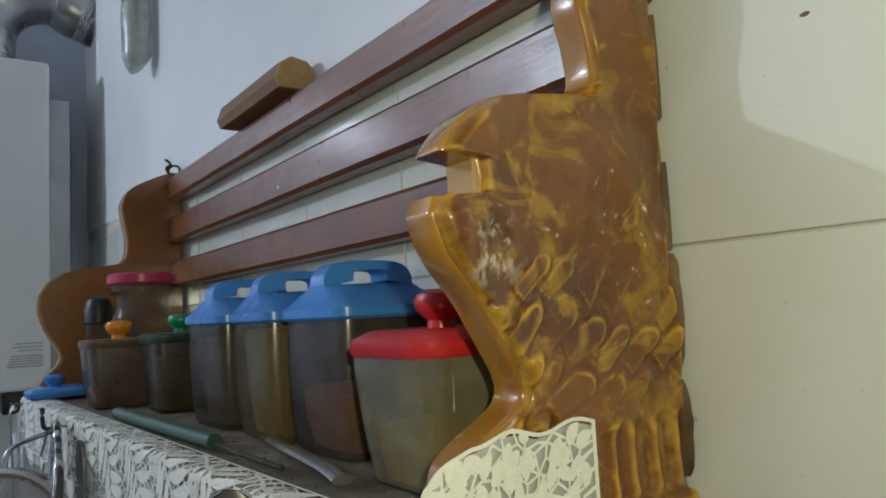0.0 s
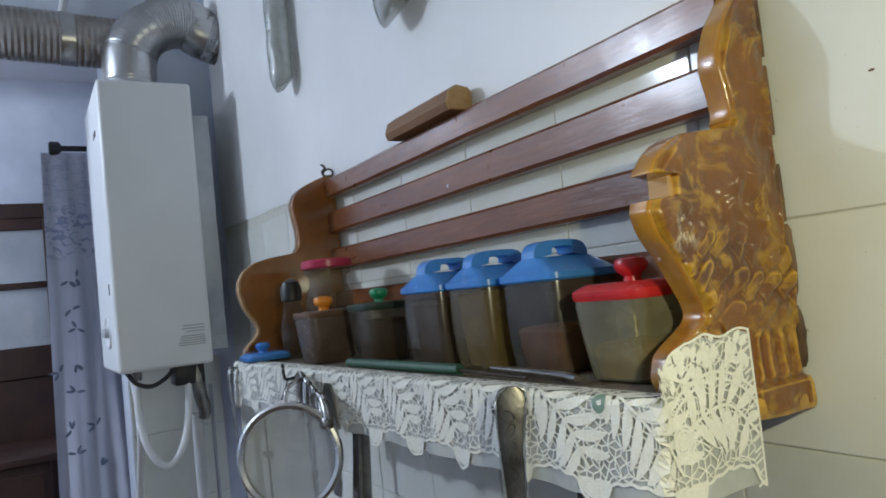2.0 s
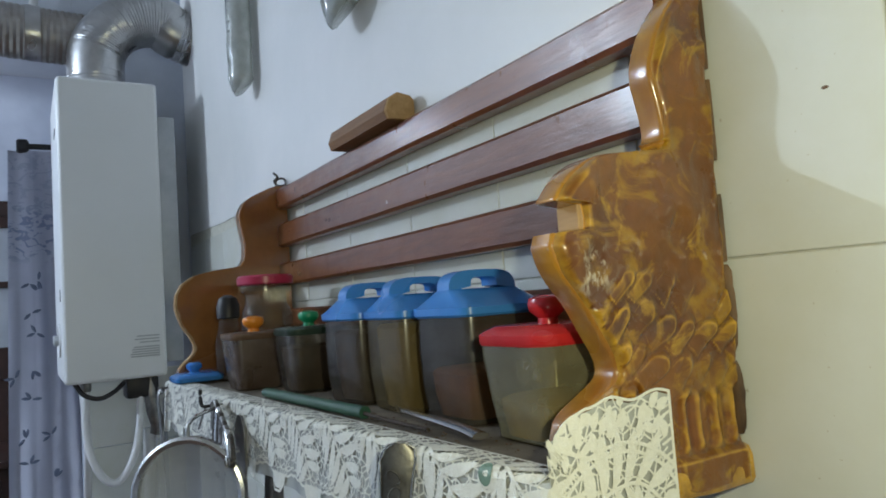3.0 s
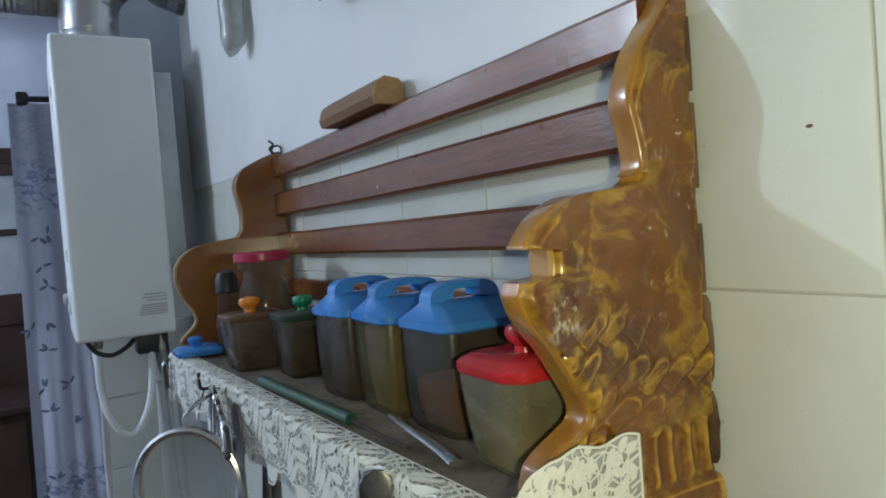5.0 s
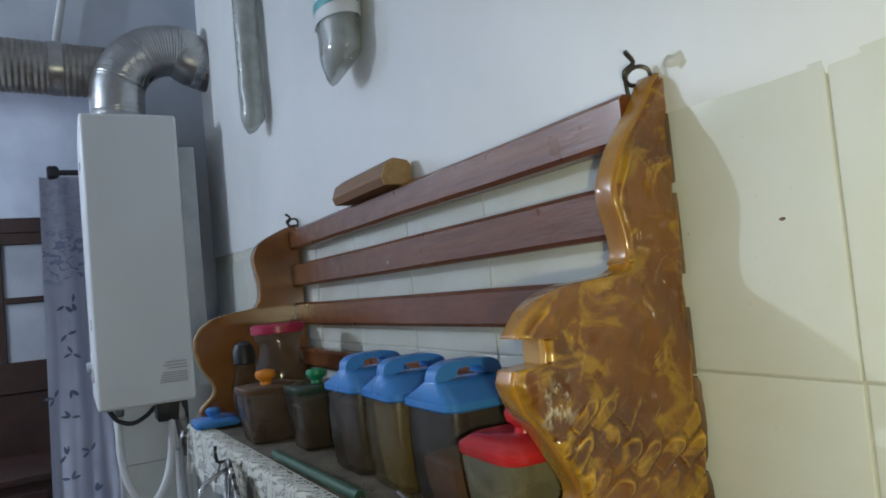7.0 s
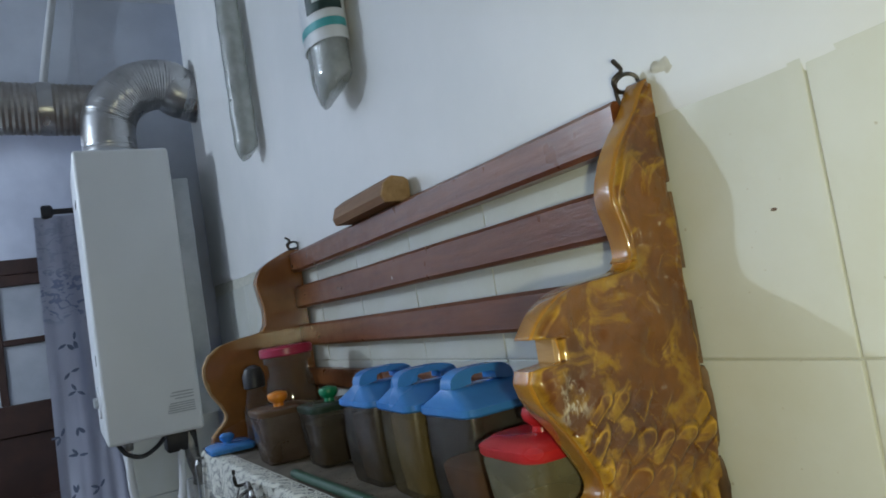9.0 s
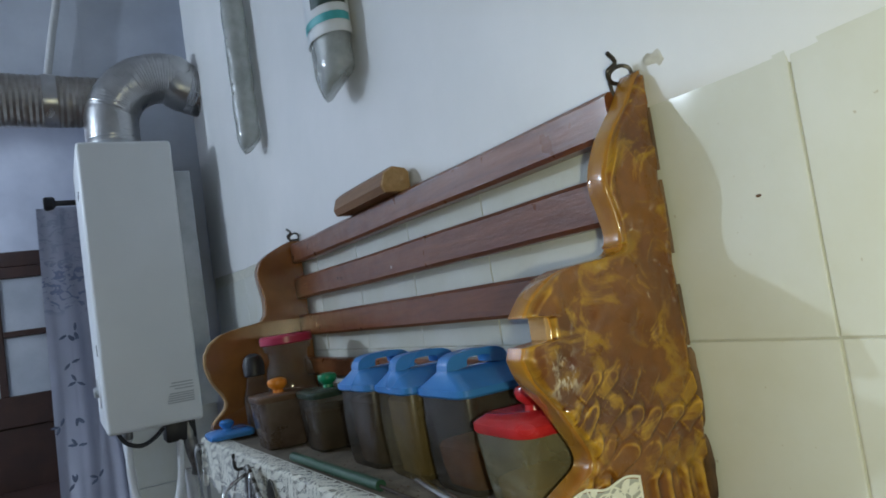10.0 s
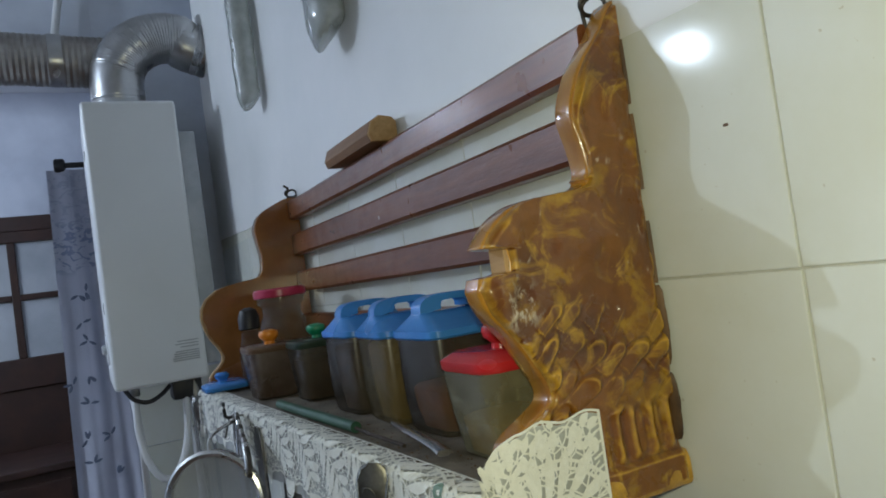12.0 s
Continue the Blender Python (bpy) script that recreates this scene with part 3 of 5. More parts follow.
def knob_jar(x, y, w, h, body, lid_mat, knob_mat, fill, level, label, knob_r, lid_h=0.014):
    """A small tapered tub with a lid and a round knob."""
    z0 = ZS + 0.001
    jar = thing("spice_tub", (x, y, z0), label, "jar", "tubs with knobbed lids")
    bm = bmesh.new()
    rings(bm, [rounded(x, y, w * s, w * s, w * r, z0 + h * t, 5) for s, r, t in ((0.74, 0.14, 0.0), (0.80, 0.15, 0.03), (0.90, 0.15, 0.45), (0.97, 0.15, 0.86), (0.97, 0.15, 1.0))], cap1=False)
    part("body", bm, body, jar)
    bm = bmesh.new()
    rings(bm, [rounded(x, y, w * s, w * s, w * 0.18, z0 + t, 5) for s, t in ((0.70, 0.003), (0.70 + 0.2 * level / h, level - 0.003), (0.66, level))])
    part("contents", bm, fill, jar)
    bm = bmesh.new()
    rings(bm, [rounded(x, y, w * s, w * s, w * r, z0 + h + t, 5) for s, r, t in ((1.0, 0.2, -0.004), (1.03, 0.2, -0.002), (1.03, 0.2, 0.004), (0.98, 0.2, 0.006), (0.90, 0.2, lid_h - 0.002), (0.82, 0.2, lid_h))])
    lid = part("lid", bm, lid_mat, jar)
    bm = bmesh.new()
    lathe(bm, [(knob_r * 0.55, 0.0), (knob_r * 0.5, knob_r * 0.35), (knob_r * 0.9, knob_r * 0.7), (knob_r, knob_r * 1.05), (knob_r * 0.88, knob_r * 1.35), (knob_r * 0.4, knob_r * 1.5)], (x, y, z0 + h + lid_h - 0.001), 20)
    part("knob", bm, knob_mat, lid)
    return jar


knob_jar(-0.104, 0.087, 0.083, 0.074, SMOKEPALE, REDLID, REDLID, SPICE, 0.032, "olive translucent tub with a red knobbed lid, ochre powder inside", 0.0150, 0.010)
knob_jar(-0.156, 0.693, 0.080, 0.074, SMOKEPLUM, BROWNLID, ORANGE, PEPPER, 0.05, "smoky brown tub with an orange knob on its lid", 0.0155, 0.006)
knob_jar(-0.113, 0.580, 0.078, 0.078, SMOKEDARK, SMOKELID, GREEN, PEPPER, 0.06, "dark smoky tub with a green knob on its lid", 0.0140, 0.007)

# ---------- boiler and its duct ----------
boiler = thing("gas_boiler", (-0.24, 1.84, 1.366), "white enamelled wall-hung gas boiler with a grey side", "boiler")
level(part("casing", box(bmesh.new(), -0.36, -0.12, 1.643, 2.04, 1.366, 2.146, 0.010, 3), BOILER, boiler))
part("back_frame", box(bmesh.new(), -0.1195, -0.075, 1.66, 2.03, 1.40, 2.06, 0.003), ZINC, boiler, "grey sheet-metal back frame")


def bellows(bm, pts, r, ridge, seg=26):
    """A flexible ribbed duct along points."""
    loops = []
    n = len(pts)
    for k, p in enumerate(pts):
        d = (pts[min(k + 1, n - 1)] - pts[max(k - 1, 0)]).normalized()
        side = d.cross(Vector((0, 1, 0)))
        if side.length < 0.2:
            side = d.cross(Vector((0, 0, 1)))
        side.normalize()
        top = side.cross(d)
        q = r + (ridge if k % 2 else -ridge) * (0.7 + 0.6 * noise.noise((k * 0.7, r, 2)))
        loops.append([p + (side * math.cos(2 * math.pi * i / seg) + top * math.sin(2 * math.pi * i / seg)) * (q * (1 + 0.02 * noise.noise((i * 0.9, k * 0.3, 4)))) for i in range(seg)])
    rings(bm, loops)
    return bm


elbow = [Vector((-0.252, 1.80, z)) for z in (2.146, 2.18, 2.21)]
for i in range(1, 12):
    a = radians(105 * i / 11)
    elbow.append(Vector((-0.252 + 0.150 * (1 - math.cos(a)), 1.80, 2.23 + 0.150 * math.sin(a))))
elbow += [Vector((-0.045, 1.80, 2.355)), Vector((0.02, 1.805, 2.333))]
exhaust = thing("exhaust_duct", (-0.255, 1.80, 2.147), "ribbed aluminium exhaust elbow from the boiler into the wall", "duct")
part("elbow", bellows(bmesh.new(), curve_points(elbow, 92), 0.074, 0.0010), DUCT, exhaust, angle=30)
bm = bmesh.new()
lathe(bm, [(0.078, 0.0), (0.080, 0.004), (0.080, 0.022), (0.077, 0.026)], (-0.252, 1.80, 2.1465), 30)
part("collar", bm, ZINC, exhaust, "grey metal collar")
bm = bmesh.new()
bellows(bm, curve_points([Vector((-0.024, 1.80, 2.348)), Vector((-0.012, 1.80, 2.344)), Vector((0.002, 1.80, 2.339))], 9), 0.0748, 0.0012)
part("foil_tape", bm, DUCT, exhaust, "crumpled shiny foil tape")
vent = thing("ventilation_duct", (-0.9, 1.87, 2.33), "stained ribbed aluminium duct below the ceiling", "duct")
part("pipe", bellows(bmesh.new(), [Vector((-1.9 + 1.64 * i / 210, 1.87, 2.33 + 0.006 * math.sin(i * 0.05))) for i in range(211)], 0.074, 0.0018), OLDDUCT, vent, angle=30)
bm = bmesh.new()
bellows(bm, [Vector((-0.42 + 0.012 * i, 1.87, 2.33)) for i in range(4)], 0.0765, 0.0006)
part("joint_band", bm, DUCT, vent, "metal joint band")


# ---------- lace runner over the shelf's front ----------
U1 = 0.966           # where the runner turns the near corner
ULEN = U1 + 0.104


def drape(u, v, lift=0.0):
    """A place on the runner: u along the front from the far end, then round the near corner; v down from the shelf's edge (negative on the top)."""
    wave = 0.0022 * math.sin(u * 95) + 0.0016 * noise.noise((u * 30, v * 20, 3))
    if u <= U1:
        y = 0.957 - u
        x = front(max(y, 0))
        r = 0.006
        if v < -r:
            return (x + r - v - r - 0.002, y, ZS + 0.0026 + lift)
        if v < r:
            a = (v + r) / (2 * r) * math.pi / 2
            return (x - 0.002 + r - (r + lift) * math.sin(a), y, ZS + 0.0026 - r + (r + lift) * math.cos(a))
        k = (v - r) / 0.07
        return (x - 0.002 - lift - wave * k - 0.004 * k, y, ZS + 0.0026 - v)
    d = u - U1
    e = max(0, 1 - d / 0.012)
    return (front(0) - 0.002 + d, -0.0125 - lift + 0.003 * (1 - e) - wave * 0.4, ZS + 0.0026 - v)


PER = 0.0875
PHASE = 0.025        # the first scallop, from the far end


def hem(u):
    """Depth of the lower edge: small waves with a round scallop in each repeat."""
    q = ((u - PHASE + PER / 2) % PER) - PER / 2
    tip = math.sqrt(max(0, 1 - (q / 0.0155) ** 2))
    return 0.0620 + 0.0150 * tip + 0.003 * math.cos(q * 2 * math.pi / PER) + 0.0008 * math.sin(u * 420)


def upper(u):
    """The runner's upper edge: flat on the board, raised against the near end panel."""
    if u < U1 + 0.004:
        return -0.024
    d = u - U1 - 0.004
    return -0.008 - 0.031 * min(1, math.sqrt(d / 0.028)) - 0.002 * math.sin(d * 160)


def ribbon(bm, pts, w, lift, closed=False):
    """A narrow band in the cloth along points (u, v); w a number or a function of the way along."""
    n = len(pts)
    left, right = [], []
    for k, (u, v) in enumerate(pts):
        a, b = pts[max(0, k - 1)], pts[min(n - 1, k + 1)]
        du, dv = b[0] - a[0], b[1] - a[1]
        m = math.hypot(du, dv) or 1
        q = (w(k / (n - 1)) if callable(w) else w) / 2
        left.append(bm.verts.new(drape(min(max(u - dv / m * q, 0), ULEN), v + du / m * q, lift)))
        right.append(bm.verts.new(drape(min(max(u + dv / m * q, 0), ULEN), v - du / m * q, lift)))
    for k in range(n - 1):
        bm.faces.new((left[k], left[k + 1], right[k + 1], right[k]))


def leaf(bm, u, v, ang, length, width, bend=0.0):
    pts = []
    for k in range(9):
        s = k / 8
        a = ang + bend * s
        pts.append((u + math.cos(a) * length * s, v + math.sin(a) * length * s))
    pts = [(p, min(q, hem(p) - 0.002)) for p, q in pts]
    keep = [(p, q) for p, q in pts if 0 < p < ULEN and q > upper(p)]
    if len(keep) < 4:
        return
    pts = keep
    ribbon(bm, pts, lambda s: 0.0006 + width * math.sin(math.pi * min(1, s * 0.96 + 0.03)) ** 0.8, 0.0009)


def frond(bm, rg, stem, count, size, width, over, under):
    """A stem with leaves to both sides: over and under are the angles of the leaves from the stem, in degrees."""
    pts = [(p[0], p[1]) for p in curve_points([(u, v, 0) for u, v in stem], 24)]
    for k in range(count):
        i = int(2 + 21 * k / count)
        (u, v), (u2, v2) = pts[i], pts[i + 1]
        a = math.atan2(v2 - v, u2 - u)
        grow = 0.75 + 0.35 * math.sin(math.pi * (k + 0.5) / count)
        leaf(bm, u, v, a - radians(over) + rg.uniform(-0.08, 0.08), size * grow * rg.uniform(0.9, 1.05), width, -0.25)
        leaf(bm, u, v, a + radians(under) + rg.uniform(-0.08, 0.08), size * grow * rg.uniform(0.9, 1.05), width, 0.25)
    pts = [(p, q) for p, q in pts if 0 < p < ULEN and upper(p) < q < hem(p)]
    if len(pts) > 2:
        ribbon(bm, pts, 0.0026, 0.0014)


def lace_mesh():
    bm = bmesh.new()
    rg = random.Random(11)
    # the net: a shaken honeycomb of threads
    s = 0.0072
    pts = {}

    def node(i, j):
        if (i, j) not in pts:
            pts[i, j] = ((i * 0.8660254 * s) + rg.uniform(-0.3, 0.3) * s, -0.042 + j * 0.5 * s + rg.uniform(-0.3, 0.3) * s)
        return pts[i, j]

    ni, nj = int(ULEN / (0.866 * s)), int(0.13 / (0.5 * s))
    for i in range(ni):
        for j in range(nj):
            if (j + (0 if i % 2 == 0 else 3)) % 6 in (0, 4):
                a = node(i, j)
                for b in ((i, j + 2), (i + 1, j - 1), (i - 1, j - 1)):
                    if b[0] < 0 or b[0] > ni:
                        continue
                    q = node(*b)
                    if all(upper(p[0]) < p[1] < hem(p[0]) and 0 <= p[0] <= ULEN for p in (a, q)):
                        ribbon(bm, [a, q], 0.0013, 0.0004)
    k = -2
    while PHASE + k * PER < ULEN:
        o = PHASE + k * PER
        # one frond a repeat: its stem falls from the shelf's edge to the scallop, broad leaves to both sides
        frond(bm, rg, [(o - 0.078, -0.012), (o - 0.050, 0.002), (o - 0.022, 0.026), (o - 0.004, 0.054)], 7, 0.036, 0.0088, 42, 52)
        # a short spray on the flat top
        frond(bm, rg, [(o - 0.030, -0.020), (o - 0.012, -0.016), (o + 0.010, -0.008), (o + 0.030, -0.006)], 5, 0.012, 0.0046, 50, 50)
        # coiled rosette beside the stem
        f = (o + 0.012, 0.008)
        coil = [(f[0] + (0.0014 + 0.0070 * t / 40) * math.cos(t * 0.42), f[1] + (0.0014 + 0.0070 * t / 40) * math.sin(t * 0.42)) for t in range(41)]
        if 0.01 < f[0] < U1 - 0.01:
            ribbon(bm, coil, 0.0022, 0.0013)
        # scallop: nested arcs, nearly solid
        c = (o, 0.0610)
        for r, w in ((0.0150, 0.0022), (0.0118, 0.0044), (0.0078, 0.0040), (0.0038, 0.0048)):
            arc = [(c[0] + r * math.cos(a), c[1] + r * math.sin(a)) for a in [math.pi * i / 14 for i in range(15)]]
            if 0 < arc[-1][0] and arc[0][0] < ULEN:
                ribbon(bm, arc, w, 0.0008)
        for i in range(10):
            a = math.pi * (i + 0.5) / 10
            p, q = (c[0] + 0.003 * math.cos(a), c[1] + 0.003 * math.sin(a)), (c[0] + 0.0155 * math.cos(a), c[1] + 0.0155 * math.sin(a))
            if 0 < min(p[0], q[0]) and max(p[0], q[0]) < ULEN:
                ribbon(bm, [p, q], 0.0014, 0.0007)
        k += 1
    # the raised end: a big frond out of a coil, under a double arc with a ladder of threads
    f = (U1 + 0.020, 0.030)
    frond(bm, rg, [(f[0] + 0.006, f[1] - 0.006), (f[0] + 0.030, 0.014), (f[0] + 0.056, 0.016), (f[0] + 0.084, 0.044)], 7, 0.034, 0.0080, 55, 60)
    ribbon(bm, [(f[0] + (0.002 + 0.010 * t / 50) * math.cos(t * 0.42), f[1] + (0.002 + 0.010 * t / 50) * math.sin(t * 0.42)) for t in range(51)], 0.0026, 0.0014)
    c = (U1 + 0.056, 0.036)
    for r, w in ((0.050, 0.0024), (0.056, 0.0024)):
        arc = [(c[0] + r * math.cos(a), c[1] + r * 0.86 * math.sin(a)) for a in [radians(200 + 5 * i) for i in range(29)]]
        ribbon(bm, [(u, v) for u, v in arc if U1 < u < ULEN and v > upper(u)], w, 0.0013)
    for i in range(40):
        a = radians(200 + 140 * i / 40)
        p, q = [(c[0] + r * math.cos(a), c[1] + r * 0.86 * math.sin(a)) for r in (0.050, 0.056)]
        if U1 < p[0] < ULEN - 0.002 and q[1] > upper(q[0]):
            ribbon(bm, [p, q], 0.0012, 0.0010)
    for i in range(30):
        leaf(bm, U1 + rg.uniform(0.012, 0.096), rg.uniform(-0.034, -0.018), rg.uniform(0, 6.28), 0.011, 0.0060, 0.5)
    # cords along both edges and round the raised end
    line = [ULEN * i / 420 for i in range(421)]
    ribbon(bm, [(u, hem(u)) for u in line], 0.0026, 0.0010)
    ribbon(bm, [(u, hem(u) - 0.005) for u in line], 0.0011, 0.0009)
    ribbon(bm, [(u, upper(u) + 0.001) for u in line], 0.0018, 0.0010)
    ribbon(bm, [(ULEN - 0.001, upper(ULEN) + (hem(ULEN) - upper(ULEN)) * i / 30) for i in range(31)], 0.0026, 0.0010)
    for i in range(14):
        q = upper(ULEN) + (hem(ULEN) - upper(ULEN)) * (i + 0.5) / 14
        ribbon(bm, [(ULEN - 0.010, q + 0.004), (ULEN - 0.001, q)], 0.0018, 0.0009)
    return bm


runner = thing("lace_runner", (front(0.5), 0.5, ZS), "cream lace runner over clear film along the shelf edge", "lace runner")
part("lace", lace_mesh(), LACE, runner, "openwork cream lace with leaves and scallops", smooth=False)
bm = bmesh.new()
cols = []
for i in range(161):
    u = ULEN * i / 160
    top = upper(u) + 0.003
    low = 0.074 + 0.0025 * noise.noise((u * 12, 3, 1)) + (0.004 if u > U1 - 0.05 else 0)
    cols.append([drape(u, top + (low - top) * j / 22, -0.0010) for j in range(23)])
rings(bm, cols, False, False, False)
part("film", bm, FILM, runner, "milky clear plastic film")
bm = bmesh.new()
rings(bm, [[drape(0.957 - 0.046 + 0.0068 * math.cos(a) * f, 0.004 + 0.008 * math.sin(a) * f, 0.0016) for a in [2 * math.pi * i / 18 for i in range(18)]] for f in (1.0, 0.5)], cap0=False)
single("sticker", bm, plain("faded_green_sticker", (0.12, 0.20, 0.15), (0.16, 0.26, 0.19), 20, 0.5, bumped=0), "small faded green sticker on the lace", "sticker")


# ---------- more on the shelf ----------
Z1 = ZS + 0.001
glass_jar = thing("glass_jar", (-0.108, 0.785, Z1), "glass jar of brown spice with a crimson tin lid", "jar")
bm = bmesh.new()
lathe(bm, [(0.0342, 0.0), (0.0399, 0.004), (0.0410, 0.02), (0.0410, 0.095), (0.0376, 0.110), (0.0319, 0.122), (0.0331, 0.136), (0.0399, 0.140), (0.0399, 0.150)], (-0.108, 0.785, Z1), cap1=False)
part("body", bm, GLASS, glass_jar)
bm = bmesh.new()
lathe(bm, [(0.0319, 0.004), (0.0376, 0.008), (0.0376, 0.066), (0.02, 0.070)], (-0.108, 0.785, Z1))
part("contents", bm, SALT, glass_jar)
bm = bmesh.new()
lathe(bm, [(0.0422, 0.150), (0.0439, 0.152), (0.0439, 0.162), (0.0410, 0.165), (0.0342, 0.164)], (-0.108, 0.785, Z1))
part("lid", bm, PINKLID, glass_jar)

shaker = thing("pepper_shaker", (-0.150, 0.860, Z1), "small dark glass shaker with a metal collar", "shaker")
bm = bmesh.new()
lathe(bm, [(0.020, 0.0), (0.022, 0.004), (0.023, 0.06), (0.017, 0.085), (0.015, 0.1)], (-0.150, 0.860, Z1))
part("body", bm, GLASS, shaker)
bm = bmesh.new()
lathe(bm, [(0.016, 0.1), (0.0185, 0.102), (0.0185, 0.122), (0.014, 0.134), (0.005, 0.139)], (-0.150, 0.860, Z1))
part("cap", bm, BLACK, shaker, "black cap")

spare = thing("spare_lid", (-0.206, 0.885, Z1 + 0.003), "loose blue plastic lid with a knob, lying on the lace", "lid")
bm = bmesh.new()
rings(bm, [rounded(-0.200, 0.885, w, w, 0.012, Z1 + 0.0035 + h) for w, h in ((0.074, 0.0), (0.076, 0.002), (0.076, 0.007), (0.070, 0.010), (0.058, 0.0125))])
part("plate", bm, BLUELID, spare)
bm = bmesh.new()
lathe(bm, [(0.008, 0.0), (0.007, 0.004), (0.012, 0.009), (0.0125, 0.014), (0.008, 0.018)], (-0.205, 0.875, Z1 + 0.0155))
part("knob", bm, BLUELID, spare)

tool = thing("green_handled_skewer", (-0.178, 0.40, Z1 + 0.004), "dark rod with worn green tube handle lying on the shelf", "tool")
bm = bmesh.new()
tube(bm, curve_points([(-0.188, 0.535, Z1 + 0.0085), (-0.182, 0.42, Z1 + 0.0085), (-0.174, 0.275, Z1 + 0.0085)], 12), 0.0060, 12)
part("handle", bm, DARKGREEN, tool)
bm = bmesh.new()
tube(bm, [(-0.1745, 0.278, Z1 + 0.008), (-0.172, 0.235, Z1 + 0.006), (-0.167, 0.17, Z1 + 0.0045)], 0.0019, 8)
part("rod", bm, RUST, tool, "dark metal rod")
bm = bmesh.new()
path = curve_points([(-0.132, 0.275, Z1 + 0.004), (-0.142, 0.22, Z1 + 0.006), (-0.153, 0.14, Z1 + 0.007), (-0.158, 0.108, Z1 + 0.006)], 16)
tube(bm, path, 0.0030, 10, lambda s: 0.0045 + 0.0024 * s)
single("teaspoon", bm, STEEL, "polished steel spoon handle lying on the shelf", "spoon")

# crumbs and dust on the board
bm = bmesh.new()
rg = random.Random(3)
for i in range(170):
    y = rg.uniform(0.06, 0.6)
    x = rg.uniform(front(y) + 0.02, -0.13)
    r = rg.uniform(0.0003, 0.0012)
    bmesh.ops.create_icosphere(bm, subdivisions=1, radius=r, matrix=Matrix.Translation((x, y, ZS + r * 0.6)) @ Matrix.Diagonal((1, 1, 0.6, 1)))
single("crumbs", bm, PEPPER, "crumbs and spilled spice on the shelf board", "crumbs", kind="stuff")

# block of wood on the top slat
block = thing("wood_block", (-0.026, 0.56, 1.742), "short brown wooden block with pale ends on the top slat", "wood block")
prof = ((-0.006, 0.0), (-0.046, 0.0), (-0.050, 0.010), (-0.044, 0.027), (-0.030, 0.036), (-0.012, 0.033), (-0.006, 0.027))
bm = bmesh.new()
rings(bm, [[(x, y, 1.7425 + z) for x, z in prof] for y in (0.443, 0.54, 0.625, 0.629)])
part("block", bm, plain("stained_brown_wood", (0.16, 0.075, 0.03), (0.26, 0.13, 0.055), 30, 0.5, stretch=(4, 0.3, 4), bumped=0.4), block, angle=20)
bm = bmesh.new()
rings(bm, [[(-0.026 + (x + 0.026) * s, y, 1.7425 + 0.019 + (z - 0.019) * s) for x, z in prof] for y, s in ((0.4425, 0.985), (0.440, 0.95))])
part("sawn_end", bm, RAWWOOD, block, "pale sawn end", angle=20)


def wall_hook(y, z, s, label):
    hook = thing("wall_hook", (-0.01, y, z), label, "hook")
    bm = bmesh.new()
    tube(bm, curve_points([(0.003, y, z + 0.006), (-0.018, y, z + 0.004), (-0.026, y - 0.004, z + 0.012), (-0.020, y - 0.008, z + 0.019), (-0.029, y - 0.010, z + 0.026)], 18), 0.0022 * s, 8)
    part("hook_arm", bm, BLACKIRON, hook)
    bm = bmesh.new()
    tube(bm, curve_points([(-0.016, y + 0.004, z - 0.008), (-0.022, y - 0.001, z + 0.010), (-0.014, y - 0.006, z + 0.017), (-0.006, y - 0.010, z + 0.012), (-0.008, y - 0.008, z - 0.006)], 18), 0.0020 * s, 8)
    part("loop", bm, BLACKIRON, hook)
    return hook


wall_hook(0.024, 1.744, 0.85, "tarnished steel hook holding up the carved panel")
wall_hook(0.972, 1.748, 1.0, "tarnished steel hook over the scalloped panel")
bm = bmesh.new()
bmesh.ops.create_icosphere(bm, subdivisions=3, radius=0.014, matrix=Matrix.Translation((-0.001, -0.010, 1.757)) @ Matrix.Diagonal((0.3, 1, 0.8, 1)))
for v in bm.verts:
    v.co += 0.004 * noise.noise_vector(v.co * 90)
single("plaster_lump", bm, plain("rough_filler", (0.55, 0.53, 0.46), (0.70, 0.68, 0.60), 60, 0.9, bumped=0.6), "rough lump of filler round the hook", "filler")

